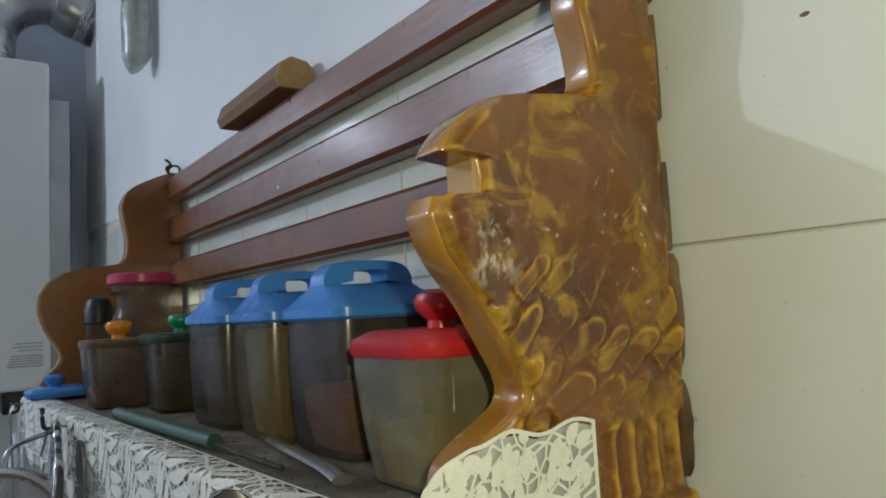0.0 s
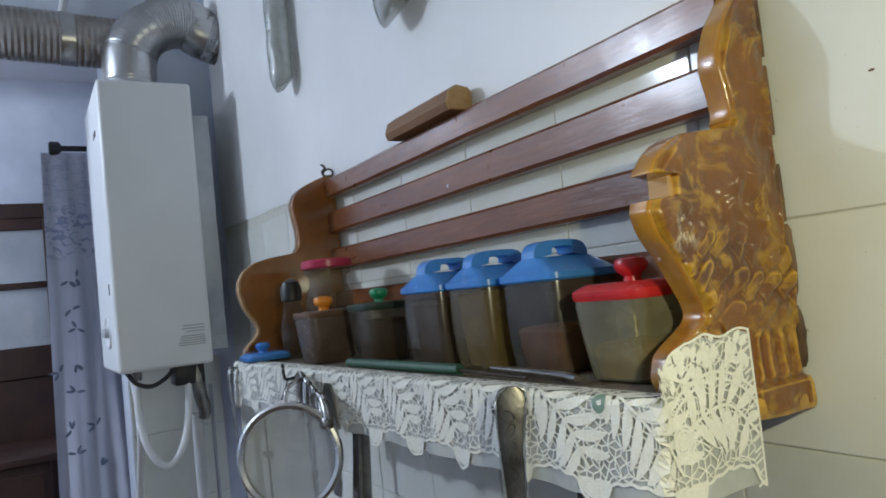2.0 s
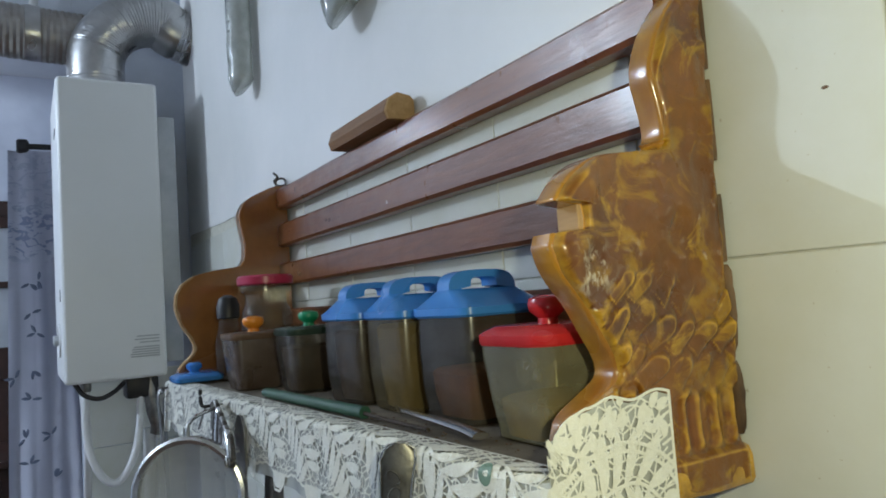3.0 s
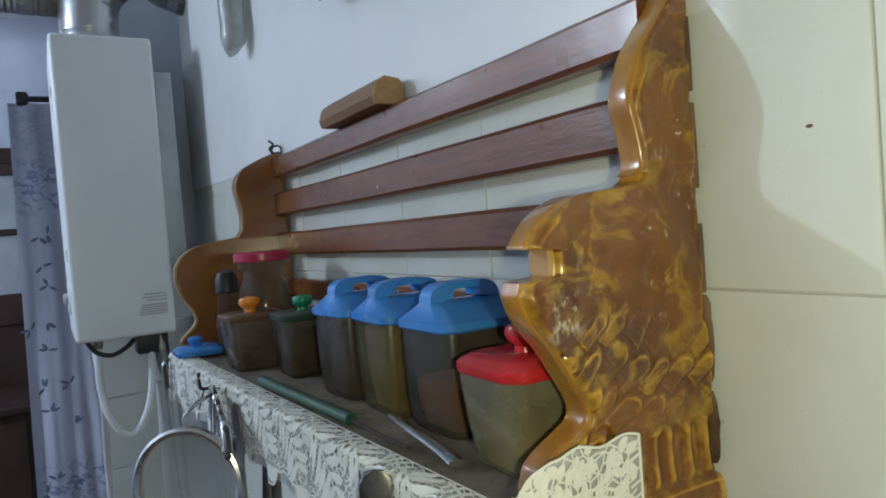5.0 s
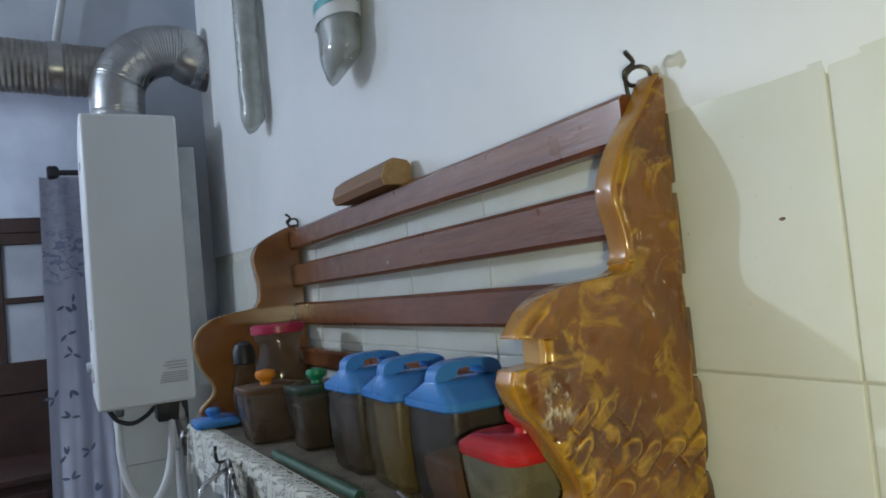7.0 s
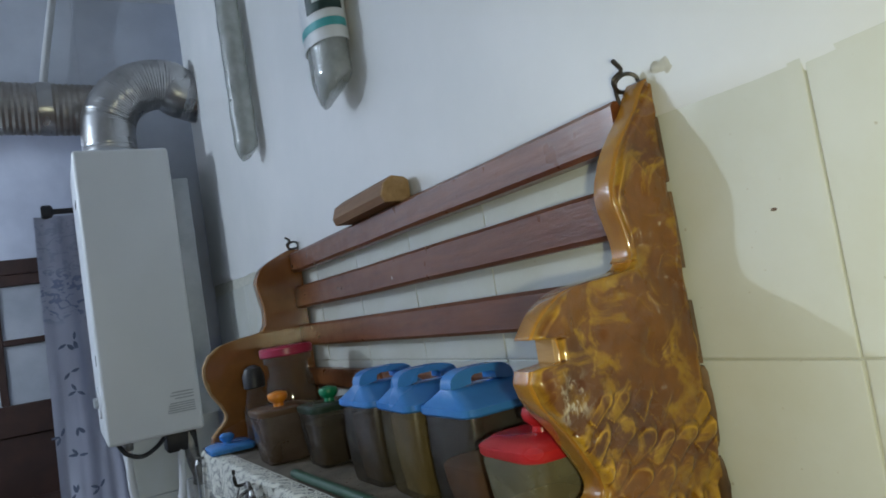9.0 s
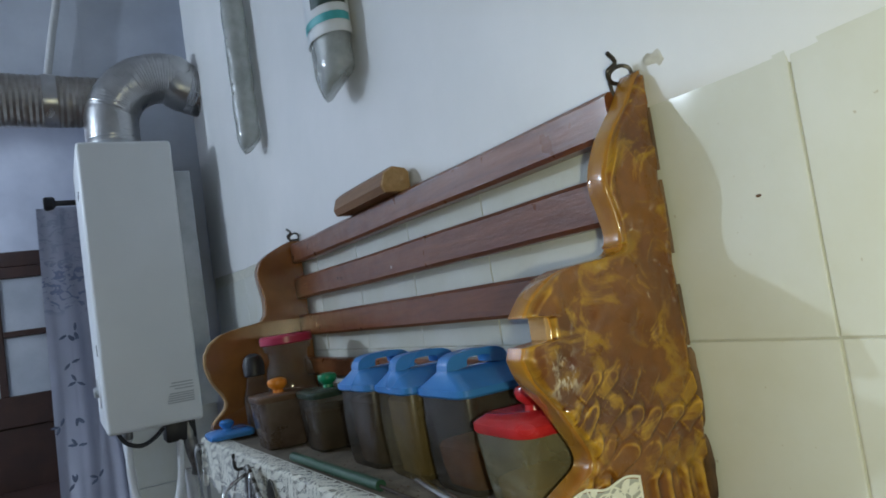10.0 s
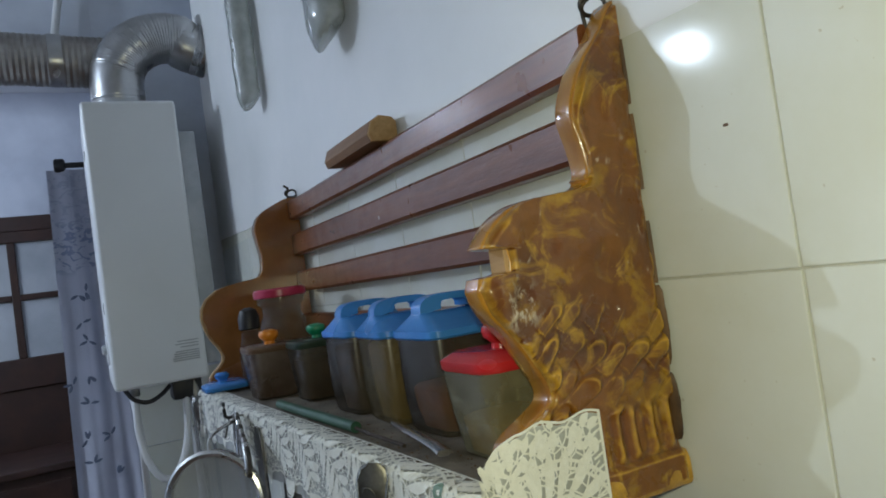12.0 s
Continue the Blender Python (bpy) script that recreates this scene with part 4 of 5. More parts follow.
# ---------- hanging bags ----------
def hanging(name, y, x, z0, z1, w, d, mat, label, category, tip):
    ob = thing(name, (x, y, z0), label, category)
    bm = bmesh.new()
    loops = []
    n = 60
    for i in range(n + 1):
        s = i / n
        z = z0 + (z1 - z0) * s
        up = z - z0
        low = min(1, up / tip)
        full = 0.60 + 0.40 * low ** 0.5
        ww = w * full * (1 + 0.07 * noise.noise((z * 16, y, 2))) * (1 if s < 0.9 else 1 - (s - 0.9) * 6)
        dd = d * (0.55 + 0.45 * low ** 0.5) * (1 + 0.12 * noise.noise((z * 20, y, 6))) * (1 if s < 0.9 else 1 - (s - 0.9) * 6)
        loops.append([(x + dd * math.cos(a) * (1 + 0.05 * noise.noise((a * 2, z * 40, y))), y + ww * math.sin(a), z + (1 - low) * (0.32 * w * (1 - math.cos(a - 2.36)) + 0.003 * noise.noise((a * 5, y, 1)))) for a in [2 * math.pi * k / 22 for k in range(22)]])
    rings(bm, loops)
    part("bag", bm, mat, ob)
    bm = bmesh.new()
    tube(bm, [(x, y, z1 - 0.004), (x * 0.6, y, z1 + 0.03), (-0.006, y, z1 + 0.06)], 0.0012, 6)
    part("string", bm, LACE, ob)
    bm = bmesh.new()
    tube(bm, [(0.004, y, z1 + 0.058), (-0.014, y, z1 + 0.061), (-0.015, y, z1 + 0.061)], lambda s: 0.0016 if s < 0.9 else 0.004, 8)
    part("nail", bm, DARKSTEEL, ob)
    return ob


long_bag = hanging("plastic_bag", 1.13, -0.034, 1.975, 2.62, 0.030, 0.026, BAG, "long narrow crumpled plastic bag hung on the wall", "bag", 0.034)
for i in range(9):
    bm = bmesh.new()
    bmesh.ops.create_icosphere(bm, subdivisions=2, radius=0.0040, matrix=Matrix.Translation((-0.0575, 1.121, 2.085 + 0.021 * i)) @ Matrix.Diagonal((0.7, 1, 0.9, 1)))
    part("bubble", bm, BAG, long_bag)
tube_bag = hanging("squeeze_tube", 0.588, -0.032, 1.922, 2.40, 0.050, 0.028, BAG, "clear squeeze tube with white and teal label hung upside down", "tube", 0.042)


def label_band(z0, z1, a0, a1, mat, name, out):
    bm = bmesh.new()
    loops = []
    for i in range(9):
        z = z0 + (z1 - z0) * i / 8
        loops.append([(-0.032 + (0.028 * 1.12 + out) * math.cos(a), 0.588 + (0.050 * 1.06 + out) * math.sin(a), z) for a in [radians(a0 + (a1 - a0) * k / 16) for k in range(17)]])
    rings(bm, loops, False, False, False)
    return part(name, bm, mat, tube_bag)


label_band(2.008, 2.27, 120, 330, WHITELABEL, "label", 0.0)
label_band(2.026, 2.039, 150, 300, TEAL, "stripe", 0.0008)
label_band(2.052, 2.114, 195, 290, BOTTLEGREEN, "emblem", 0.0008)
label_band(2.066, 2.072, 215, 270, WHITELABEL, "print_bar", 0.0014)
label_band(2.080, 2.087, 205, 280, WHITELABEL, "print_bar", 0.0014)

# ---------- utensils on the shelf's edge ----------
def nail(y, z=None, x=None):
    x = front(y) if x is None else x
    z = ZS - 0.008 if z is None else z
    bm = bmesh.new()
    tube(bm, [(x + 0.012, y, z), (x - 0.016, y, z + 0.002), (x - 0.0165, y, z + 0.002), (x - 0.018, y, z + 0.002)], lambda s: 0.0013 if s < 0.6 else 0.0032, 8)
    return single("nail", bm, DARKSTEEL, "steel nail in the shelf edge holding a utensil", "nail", "nails in the shelf edge")


for y in (0.145, 0.615):
    nail(y)

spoon = thing("serving_spoon", (-0.217, 0.150, 1.16), "tarnished steel serving spoon with an embossed handle, hung on a nail", "spoon")
bm = bmesh.new()
hs = curve_points([(-0.208, 0.138, 1.411), (-0.213, 0.138, 1.385), (-0.215, 0.139, 1.34), (-0.212, 0.142, 1.25), (-0.208, 0.143, 1.16)], 30)


def spoon_width(s):
    return between([(0.0, -0.0050), (-0.03, -0.0115), (-0.12, -0.0145), (-0.3, -0.0122), (-0.6, -0.0092), (-1.0, -0.0080)], -s) * -1


tube(bm, hs, 0.0020, 14, spoon_width, up=(0.62, 0.78, 0))
part("handle", bm, TARNISH, spoon)
for sgn in (-1, 1):
    bm = bmesh.new()
    tube(bm, [p + Vector((-0.0012 - sgn * spoon_width(k / 30) * 0.725, -0.0012 + sgn * spoon_width(k / 30) * 0.577, 0)) for k, p in enumerate(hs)], 0.0010, 6)
    part("rim", bm, STEEL, spoon)
for i in range(9):
    bm = bmesh.new()
    z = 1.388 - 0.012 * i
    loop = [Vector((-0.2165 - 0.0033 * math.cos(a) * (1.2 - 0.06 * i), 0.1368 + 0.0026 * math.cos(a) * (1.2 - 0.06 * i), z + 0.0048 * math.sin(a) + 0.002 * math.cos(a) * (-1) ** i)) for a in [2 * math.pi * k / 14 for k in range(11)]]
    tube(bm, loop, 0.0006, 5)
    part("embossing", bm, TARNISH, spoon)
bm = bmesh.new()
bmesh.ops.create_uvsphere(bm, u_segments=20, v_segments=12, radius=0.03, matrix=Matrix.Translation((-0.204, 0.144, 1.128)) @ Matrix.Diagonal((0.28, 0.75, 1.25, 1)))
part("bowl", bm, TARNISH, spoon)

spatula = thing("spatula", (-0.172, 0.094, 1.15), "black plastic spatula with a slotted handle hung under the shelf", "spatula")
bm = bmesh.new()
loops = []
for z, w in ((1.372, 0.012), (1.368, 0.0165), (1.345, 0.0172), (1.30, 0.0160), (1.25, 0.0140), (1.15, 0.0125)):
    loops.append([(-0.172 + sx * 0.003, 0.094 + sy * w, z) for sx, sy in ((-1, -0.85), (-1, 0.85), (-0.6, 1), (0.6, 1), (1, 0.85), (1, -0.85), (0.6, -1), (-0.6, -1))])
rings(bm, loops)
part("handle", bm, BLACK, spatula)
bm = bmesh.new()
rings(bm, [[(-0.1758, 0.094 + 0.0028 * math.cos(a), 1.327 + 0.013 * math.sin(a)) for a in [2 * math.pi * k / 14 for k in range(14)]], [(-0.1753, 0.094 + 0.002 * math.cos(a), 1.327 + 0.012 * math.sin(a)) for a in [2 * math.pi * k / 14 for k in range(14)]]])
part("slot", bm, PALEGREY, spatula)
bm = bmesh.new()
tube(bm, [(-0.172, 0.094, 1.366), (-0.171, 0.094, 1.378), (-0.171, 0.094, 1.384)], 0.0016, 6)
part("hanging_loop", bm, DARKSTEEL, spatula)

ladle = thing("ladle", (-0.19, 0.47, 1.1), "dark steel ladle with a broad folded handle under the shelf", "ladle")
for dx, w in ((0.000, 0.0125), (-0.006, 0.0040)):
    bm = bmesh.new()
    tube(bm, curve_points([(-0.188 + dx, 0.515 - abs(dx), 1.382), (-0.190 + dx, 0.518 - abs(dx), 1.30), (-0.193 + dx, 0.534 - abs(dx), 1.19), (-0.195 + dx, 0.540 - abs(dx), 1.13)], 14), 0.0028, 10, lambda s, w=w: w * (0.75 + 0.55 * s), up=(0.55, 0.83, 0))
    part("handle" if w > 0.01 else "fold", bm, DARKSTEEL, ladle)
bm = bmesh.new()
lathe(bm, [(0.010, -0.050), (0.035, -0.044), (0.056, -0.022), (0.064, 0.0), (0.066, 0.001), (0.061, -0.002), (0.052, -0.022), (0.030, -0.039), (0.008, -0.044)], (-0.16, 0.545, 1.152))
part("bowl", bm, BLACK, ladle, "blackened bowl")

skimmer = thing("small_ladle", (-0.255, 0.93, 1.0), "thin-handled dark ladle hung at the shelf's end", "ladle")
bm = bmesh.new()
tube(bm, curve_points([(-0.244, 0.935, 1.397), (-0.252, 0.94, 1.385), (-0.250, 0.935, 1.33), (-0.244, 0.925, 1.20), (-0.236, 0.905, 1.07)], 24), 0.0018, 10, lambda s: 0.0075 if s < 0.45 else 0.0075 - (s - 0.45) * 0.008, up=(1, 0, 0))
part("handle", bm, DARKSTEEL, skimmer)
bm = bmesh.new()
lathe(bm, [(0.006, -0.028), (0.022, -0.022), (0.034, 0.0), (0.035, 0.001), (0.031, -0.001), (0.020, -0.019), (0.004, -0.024)], (-0.236, 0.90, 1.058))
part("bowl", bm, DARKSTEEL, skimmer)
nail(0.935)

# strainer: a steel hoop with a fine mesh
strainer = thing("strainer", (-0.288, 0.515, 1.312), "round steel strainer with fine wire mesh hanging from the hook", "strainer")
C, R = Vector((-0.288, 0.515, 1.312)), 0.064
N = Vector((-0.60, -0.78, 0.05)).normalized()
A = N.cross(Vector((0, 0, 1))).normalized()
B = A.cross(N)


def ring_points(c, r, n=56):
    return [c + A * r * math.cos(2 * math.pi * i / n) + B * r * math.sin(2 * math.pi * i / n) for i in range(n)]


bm = bmesh.new()
hoop = []
for q, off in ((R, 0.005), (R + 0.0035, 0.003), (R + 0.0035, -0.006), (R, -0.008), (R - 0.0045, -0.006), (R - 0.0045, 0.003)):
    hoop.append(ring_points(C + N * off, q))
hoop.append(hoop[0])
rings(bm, hoop, True, False, False)
bmesh.ops.remove_doubles(bm, verts=bm.verts, dist=1e-6)
part("hoop", bm, STEEL, strainer)
bm = bmesh.new()
step = 0.0019
m = int(R / step)
for i in range(-m, m + 1):
    t = i * step
    half = math.sqrt(max(0, (R - 0.004) ** 2 - t * t))
    for p, q in ((A, B), (B, A)):
        k = 8
        line = []
        for j in range(k + 1):
            h = -half + 2 * half * j / k
            bowl = -0.022 * (1 - (t * t + h * h) / (R * R))
            line.append(C + p * t + q * h + N * bowl)
        w = 0.00048
        vs = [(bm.verts.new(x - p * w), bm.verts.new(x + p * w)) for x in line]
        for (a, b), (c, d) in zip(vs, vs[1:]):
            bm.faces.new((a, b, d, c))
part("mesh", bm, ZINC, strainer, "fine grey wire mesh", smooth=False)
bm = bmesh.new()
tube(bm, curve_points([C + B * R, C + B * (R + 0.02) + N * -0.01, Vector((front(0.615) - 0.014, 0.60, 1.398)), Vector((front(0.615) - 0.016, 0.612, 1.404))], 12), 0.0024, 8)
part("handle", bm, STEEL, strainer)

# a bunch of openers and a knife on the same hook
bunch = thing("opener_bunch", (front(0.60) - 0.015, 0.60, 1.40), "bunch of steel openers on a dark bent hook", "openers")
hx = front(0.6) - 0.016
rg = random.Random(8)
for i in range(9):
    bm = bmesh.new()
    ang = -0.1 + 0.13 * i
    p0 = Vector((hx - 0.0015 * i, 0.598 - 0.014 * i, 1.404 - 0.0035 * i))
    d = Vector((-0.10, -math.sin(ang) * 0.8, -math.cos(ang))).normalized()
    s = d.cross(Vector((1, 0, 0))).normalized()
    L, w = 0.036 + rg.uniform(0, 0.022), rg.uniform(0.0055, 0.0085)
    loop = [p0 + d * (L / 2 + L / 2 * math.cos(a)) + s * w * math.sin(a) for a in [2 * math.pi * k / 20 for k in range(21)]]
    tube(bm, loop, rg.uniform(0.0030, 0.0046), 10)
    part("opener", bm, (DARKSTEEL, BLACKIRON, STEEL)[(0, 1, 2, 1, 0, 1, 0, 2, 1)[i]], bunch)
bm = bmesh.new()
tube(bm, curve_points([(front(0.66) + 0.006, 0.655, 1.395), (front(0.66) - 0.016, 0.655, 1.393), (front(0.66) - 0.020, 0.655, 1.402), (front(0.66) - 0.020, 0.655, 1.416)], 14), 0.0024, 8)
part("hook", bm, BLACK, bunch, "black bent hook")
bm = bmesh.new()
tube(bm, [(front(0.66) - 0.014, 0.655, 1.393), (front(0.66) - 0.020, 0.675, 1.362)], 0.0013, 6)
part("pin", bm, DARKSTEEL, bunch)

knife = thing("kitchen_knife", (-0.232, 0.56, 1.25), "narrow dark steel knife hung blade down", "knife")
bm = bmesh.new()
loops = []
for z, w in ((1.345, 0.006), (1.335, 0.0115), (1.27, 0.0125), (1.245, 0.009), (1.235, 0.0065), (1.19, 0.005), (1.145, 0.001)):
    loops.append([(-0.236 + 0.0014 * a, 0.578 + w * b, z) for a, b in ((-1, -0.7), (-1, 0.7), (0, 1), (1, 0.7), (1, -0.7), (0, -1))])
rings(bm, loops)
part("blade", bm, DARKSTEEL, knife)
peeler = thing("grater_blade", (-0.228, 0.54, 1.30), "dark steel grater plate hung behind the strainer", "grater")
bm = bmesh.new()
loops = []
for z, w in ((1.392, 0.008), (1.378, 0.019), (1.335, 0.021), (1.325, 0.017), (1.262, 0.017), (1.245, 0.010)):
    loops.append([(-0.222 + 0.0012 * a, 0.535 + w * b, z) for a, b in ((-1, -1), (-1, 1), (1, 1), (1, -1))])
rings(bm, loops)
part("plate", bm, DARKSTEEL, peeler, smooth=False)

bm = bmesh.new()
bmesh.ops.create_icosphere(bm, subdivisions=2, radius=0.0020, matrix=Matrix.Translation((-0.0024, -0.081, 1.630)) @ Matrix.Diagonal((0.25, 1.3, 0.6, 1)))
single("glaze_chip", bm, BROWNLID, "small dark chip in the tile's glaze", "chip")


# ---------- boiler details ----------
for i, (z, w) in enumerate(((1.472, 0.055), (1.464, 0.060), (1.456, 0.048), (1.444, 0.062), (1.438, 0.066), (1.432, 0.066), (1.426, 0.070), (1.420, 0.070))):
    part("print_bar", box(bmesh.new(), -0.138 - w, -0.138, 1.6418, 1.6426, z, z + 0.003), PALEGREY, boiler, smooth=False)
bm = bmesh.new()
rings(bm, [[(-0.3600 - o, 1.80 + 0.060 * r * math.cos(a), 1.475 + 0.045 * r * math.sin(a)) for a in [2 * math.pi * k / 28 for k in range(28)]] for o, r in ((0.0, 1.0), (0.004, 0.98), (0.005, 0.9), (0.002, 0.86))])
control = part("control_panel", bm, WHITEPLASTIC, boiler, "oval control panel")
for y in (1.775, 1.82):
    bm = bmesh.new()
    rings(bm, [[(-0.362 - o, y + r * math.cos(a), 1.475 + r * math.sin(a)) for a in [2 * math.pi * k / 18 for k in range(18)]] for o, r in ((0.0, 0.014), (0.012, 0.013), (0.014, 0.010))])
    part("dial", bm, PALEGREY, control)
part("badge", box(bmesh.new(), -0.3612, -0.3598, 1.74, 1.80, 2.015, 2.032, 0.0004), BLACK, boiler, "dark maker's badge")
part("sight_glass", box(bmesh.new(), -0.3612, -0.3598, 1.70, 1.715, 1.575, 1.605, 0.0004), BLACK, boiler)
for x, y, r, z0 in ((-0.308, 1.72, 0.011, 1.34), (-0.20, 1.76, 0.012, 1.335), (-0.165, 1.72, 0.010, 1.335), (-0.145, 1.80, 0.012, 1.335)):
    bm = bmesh.new()
    lathe(bm, [(r, 0.0), (r * 1.15, 0.003), (r * 1.15, 0.018), (r * 0.8, 0.022), (r * 0.8, 1.3655 - z0)], (x, y, z0), 12)
    part("connector", bm, DARKSTEEL, boiler)
part("valve_block", box(bmesh.new(), -0.215, -0.135, 1.70, 1.78, 1.31, 1.366, 0.006), BLACK, boiler, "dark valve block")
bm = bmesh.new()
tube(bm, curve_points([(-0.155, 1.72, 1.36), (-0.150, 1.715, 1.28), (-0.140, 1.72, 1.235), (-0.145, 1.725, 1.21)], 12), lambda s: 0.020 - 0.004 * s, 14)
part("tap_body", bm, DARKSTEEL, boiler, "tarnished tap under the boiler")


def line(name, pts, r, mat, label, category, n=40, seg=12):
    return single(name, tube(bmesh.new(), curve_points(pts, n), r, seg), mat, label, category)


line("white_hose", [(-0.308, 1.72, 1.345), (-0.312, 1.715, 1.25), (-0.300, 1.705, 1.17), (-0.272, 1.70, 1.115), (-0.24, 1.70, 1.105), (-0.208, 1.70, 1.15), (-0.188, 1.705, 1.22), (-0.180, 1.71, 1.32)], 0.0095, WHITEPLASTIC, "white plastic hose looping below the boiler", "hose", 60)
line("white_pipe", [(-0.315, 1.75, 1.36), (-0.305, 1.76, 1.2), (-0.298, 1.98, 0.9), (-0.292, 2.03, 0.4)], 0.010, WHITEPLASTIC, "white plastic pipe down the wall end", "pipe", 30)
line("power_cable", [(-0.335, 1.70, 1.366), (-0.315, 1.69, 1.335), (-0.28, 1.685, 1.322), (-0.245, 1.69, 1.335), (-0.22, 1.70, 1.355)], 0.006, BLACK, "black cable sagging under the boiler", "cable", 30)
line("gas_pipe", [(-0.16, 1.735, 1.225), (-0.16, 1.735, 0.9), (-0.16, 1.735, 0.0)], 0.016, COPPER, "grey painted gas pipe", "pipe", 16)
line("thin_pipe", [(-0.118, 1.73, 1.30), (-0.118, 1.73, 0.9), (-0.118, 1.73, 0.0)], 0.005, ZINC, "thin metal pipe beside the gas pipe", "pipe", 16)
line("wall_cable", [(-0.014, 1.60, 1.34), (-0.012, 1.58, 1.0), (-0.012, 1.56, 0.0)], 0.0035, BLACK, "black cable clipped to the tiles", "cable", 20)
single("cable_clip", box(bmesh.new(), -0.022, 0.0, 1.569, 1.605, 1.094, 1.106, 0.002), BLACK, "black clip holding the cable", "clip")

# ---------- the opening beyond the boiler ----------
def cloth(x0, x1, y, z0, z1, folds, depth, name, label):
    ob = thing(name, ((x0 + x1) / 2, y, z0), label, "curtain")
    bm = bmesh.new()
    cols = []
    n = 110
    for i in range(n + 1):
        s = i / n
        col = []
        for j in range(31):
            q = j / 30
            spread = 1 + 0.25 * (1 - q)
            xx = (x0 + x1) / 2 + (x1 - x0) * (s - 0.5) * spread
            yy = y + depth * math.sin(s * folds * 2 * math.pi + 0.7 * noise.noise((s * 4, q * 2, 1))) + 0.02 * noise.noise((s * 7, q * 3, 4))
            col.append((xx, yy, z0 + (z1 - z0) * q + 0.012 * noise.noise((s * 5, 2, 2)) * (1 - q)))
        cols.append(col)
    rings(bm, cols, False, False, False)
    part("cloth", bm, CURTAIN, ob)
    return ob


curtain = cloth(-0.475, -0.235, 2.36, 0.35, 2.105, 2.5, 0.006, "curtain", "white printed curtain bunched at the side of the opening")
rg = random.Random(4)
for i in range(16):
    sx, sz = rg.uniform(-0.49, -0.26), rg.uniform(0.75, 1.75)
    bm = bmesh.new()
    for k in range(3):
        a = rg.uniform(0, 6.28)
        bmesh.ops.create_icosphere(bm, subdivisions=1, radius=0.012, matrix=Matrix.Translation((sx + 0.016 * math.cos(a), 2.332, sz + 0.016 * math.sin(a))) @ Matrix.Rotation(-a, 4, "Y") @ Matrix.Diagonal((1.3, 0.12, 0.45, 1)))
    part("sprig", bm, SPRIG, curtain)
rod = thing("curtain_rod", (-0.43, 2.36, 2.10), "dark curtain rod with a black end knob", "curtain rod")
bm = bmesh.new()
tube(bm, [(-0.415, 2.36, 2.12), (-0.3, 2.36, 2.12), (-0.1005, 2.36, 2.12)], 0.010, 12)
part("rod", bm, BLACK, rod)
bm = bmesh.new()
rings(bm, [[(x, 2.36 + r * math.cos(a), 2.12 + 1.35 * r * math.sin(a)) for a in [2 * math.pi * k / 16 for k in range(16)]] for x, r in ((-0.450, 0.014), (-0.445, 0.018), (-0.420, 0.018), (-0.413, 0.012))])
part("end_knob", bm, BLACK, rod)

door = thing("glazed_door", (-0.75, 3.66, 0.0), "dark brown wooden door with dusty glass panes, shut", "door")
X0, X1, YD = -1.13, -0.36, 3.64
for n_, x0, x1, z0, z1 in (("stile", X0, X0 + 0.09, 0.0, 2.06), ("stile", X1 - 0.09, X1, 0.0, 2.06), ("top_rail", X0 + 0.0905, X1 - 0.0905, 2.005, 2.06), ("lock_rail", X0 + 0.0905, X1 - 0.0905, 1.28, 1.43), ("bottom_rail", X0 + 0.0905, X1 - 0.0905, 0.0, 0.22), ("mullion", -0.72, -0.685, 1.4305, 2.0045), ("glazing_bar", X0 + 0.0905, -0.7205, 1.715, 1.745), ("glazing_bar", -0.6845, X1 - 0.0905, 1.715, 1.745)):
    part(n_, box(bmesh.new(), x0, x1, YD, YD + 0.045, z0, z1, 0.004), DARKWOOD, door, smooth=False)
part("panel", box(bmesh.new(), X0 + 0.0905, X1 - 0.0905, YD + 0.014, YD + 0.03, 0.2205, 1.2795, 0.004), DARKWOOD, door, smooth=False)
for x0, x1 in ((X0 + 0.0905, -0.7205), (-0.6845, X1 - 0.0905)):
    for z0, z1 in ((1.4305, 1.7145), (1.7455, 2.0045)):
        part("pane", box(bmesh.new(), x0, x1, YD + 0.02, YD + 0.026, z0, z1), PANE, door, smooth=False)
single("door_frame", box(bmesh.new(), X0 - 0.07, X1 + 0.07, YD + 0.03, 3.699, 2.065, 2.14, 0.004), DARKWOOD, "dark brown door head", "trim", kind="structure", smooth=False)

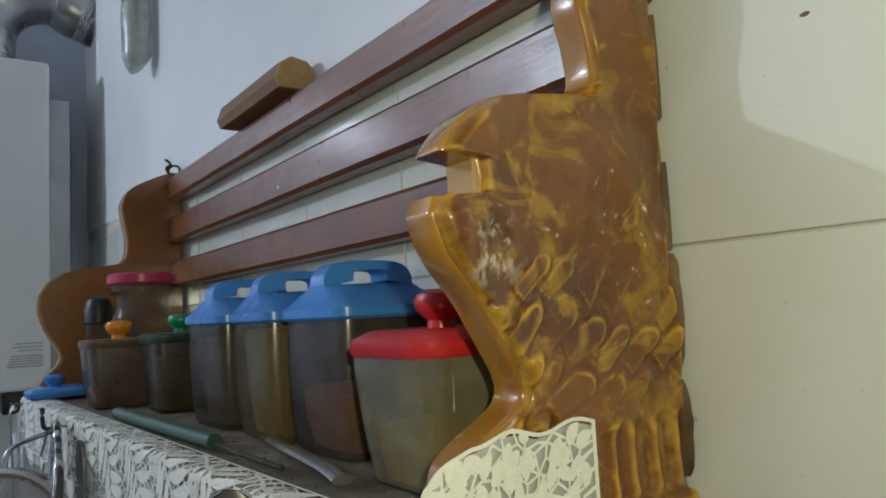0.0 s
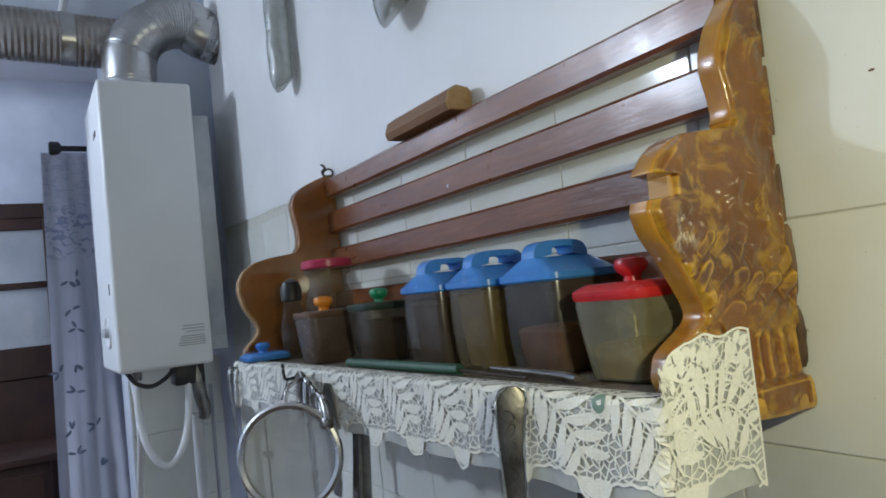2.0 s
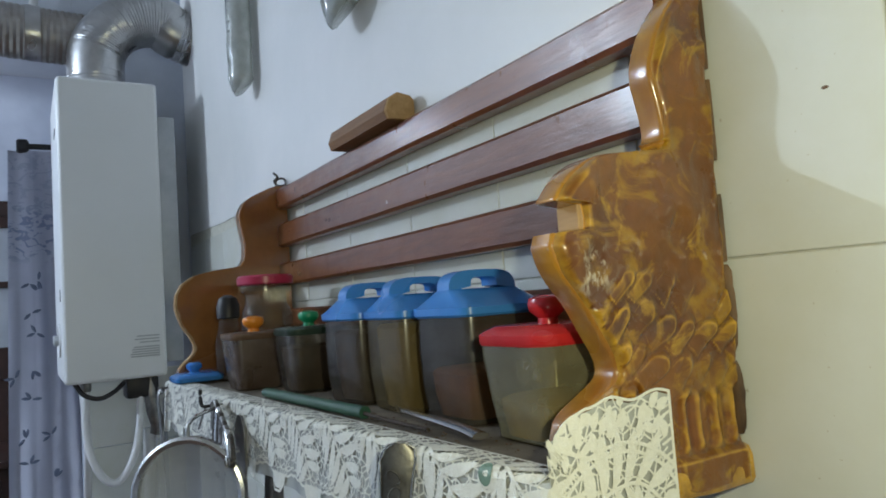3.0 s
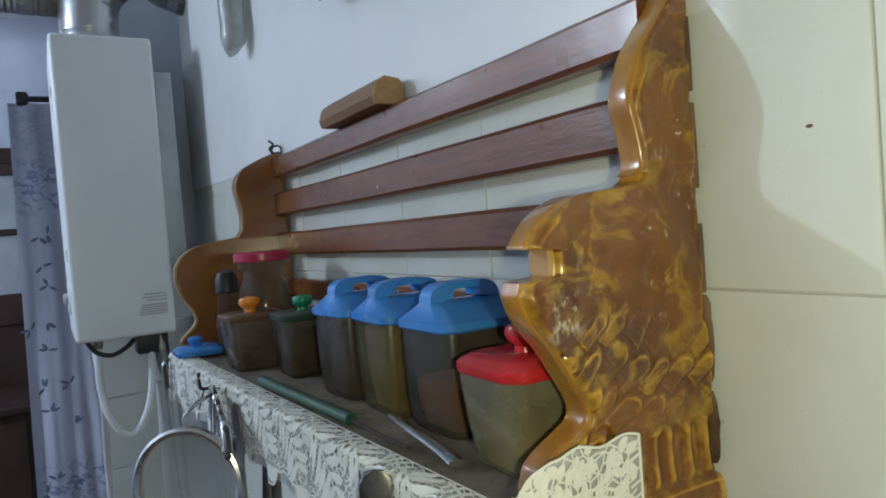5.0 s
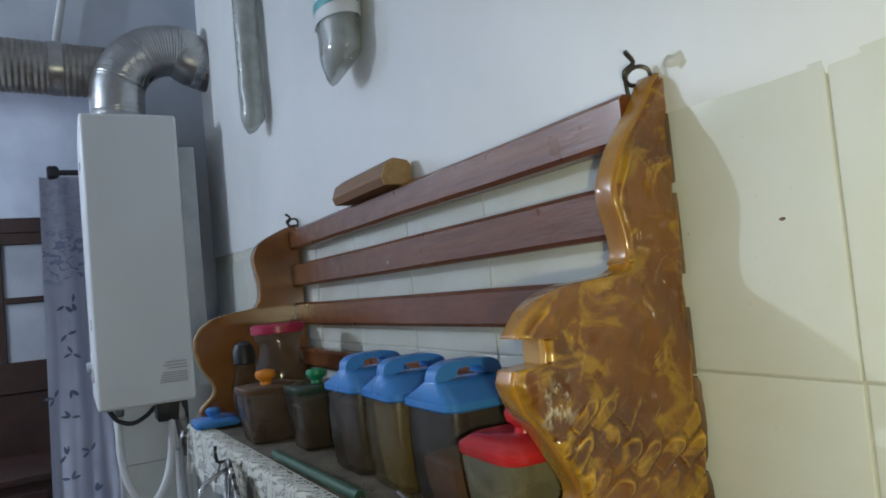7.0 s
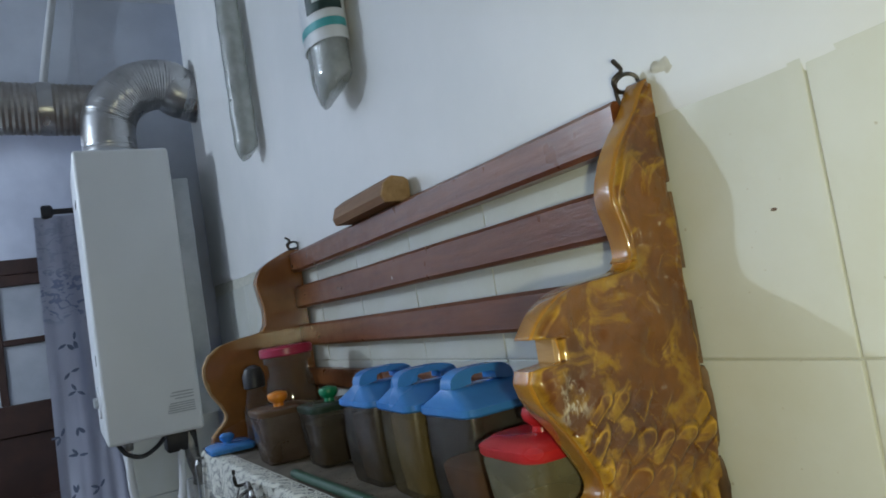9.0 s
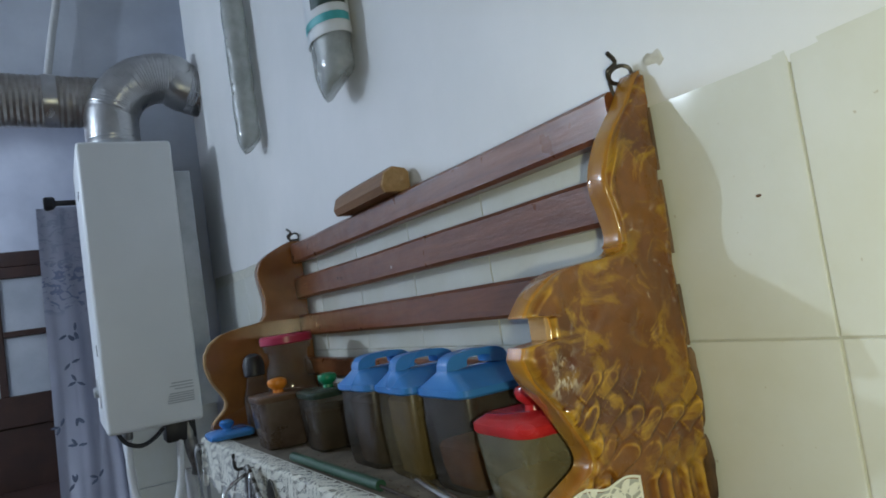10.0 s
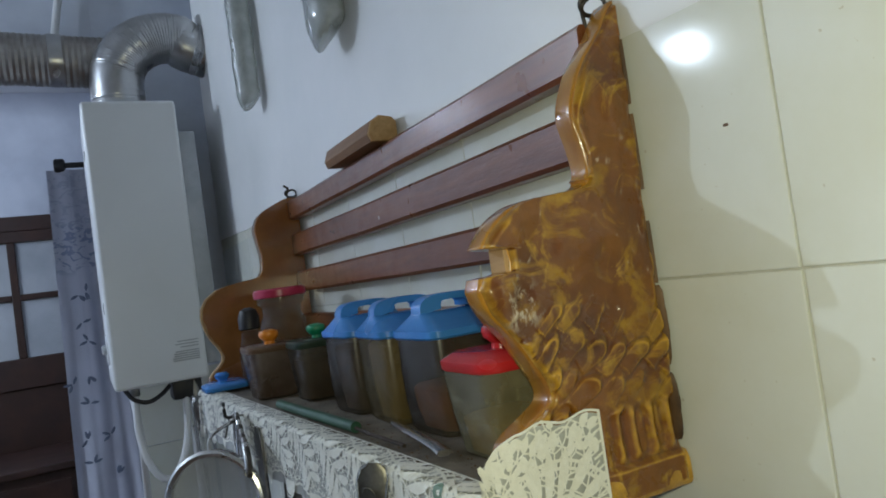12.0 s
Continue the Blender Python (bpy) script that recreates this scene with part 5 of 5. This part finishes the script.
chest = thing("cabinet", (-0.62, 3.1, 0.0), "low dark brown wooden cabinet in the next room", "cabinet")
part("body", box(bmesh.new(), -1.25, -0.50, 2.95, 3.45, 0.06, 0.98, 0.008), DARKWOOD, chest, smooth=False)
part("top", box(bmesh.new(), -1.28, -0.47, 2.92, 3.47, 0.981, 1.01, 0.004), DARKWOOD, chest, smooth=False)
for x in (-1.2, -0.56):
    part("foot", box(bmesh.new(), x - 0.02, x + 0.03, 2.97, 3.02, 0.0, 0.0595, 0.003), DARKWOOD, chest, smooth=False)
part("door", box(bmesh.new(), -0.86, -0.53, 2.935, 2.9495, 0.10, 0.94, 0.004), DARKWOOD, chest, smooth=False)
line("ceiling_pipe", [(-0.34, 2.075, 2.78), (-0.36, 2.075, 2.68), (-0.38, 2.075, 2.58), (-0.40, 2.075, 2.47)], 0.012, COPPER, "white painted pipe running down the beam", "pipe", 24)


# ---------- tiles, last ----------
def tile_mesh(w, h, t, name, material_):
    bm = box(bmesh.new(), -t, 0.0, -w / 2, w / 2, -h / 2, h / 2, 0.0011, 2)
    return finish(name, bm, material_, False)


tile_data = tile_mesh(0.1984, 0.1936, 0.006, "tile", TILE)
rng = random.Random(5)
for c in range(-6, 10):
    for r in range(9):
        ob = new("tile", tile_data)
        ob.parent = wall_east
        ob.location = (0.004 + rng.uniform(-0.0006, 0.0004), -0.121 + 0.2 * c + 0.1, 1.528 + 0.195 * (0.5 - r))
        ob.rotation_euler = (rng.uniform(-0.003, 0.003), rng.uniform(-0.002, 0.002), rng.uniform(-0.003, 0.003))

end_tile = finish("end_tile", box(bmesh.new(), -0.099, 0.099, -0.006, 0.0, -0.1115, 0.1115, 0.0016, 2), TILE, False)
wall_end = bpy.data.objects["wall_north"]
for r in range(7):
    ob = new("tile", end_tile)
    ob.parent = wall_end
    ob.location = (-0.189, END, 1.36 - 0.112 - 0.225 * r)
narrow_tile = finish("narrow_tile", box(bmesh.new(), -0.042, 0.042, -0.006, 0.0, -0.1115, 0.1115, 0.0016, 2), TILE, False)
for r in range(7):
    ob = new("tile", narrow_tile)
    ob.parent = wall_end
    ob.location = (-0.046, END, 1.36 - 0.112 - 0.225 * r)
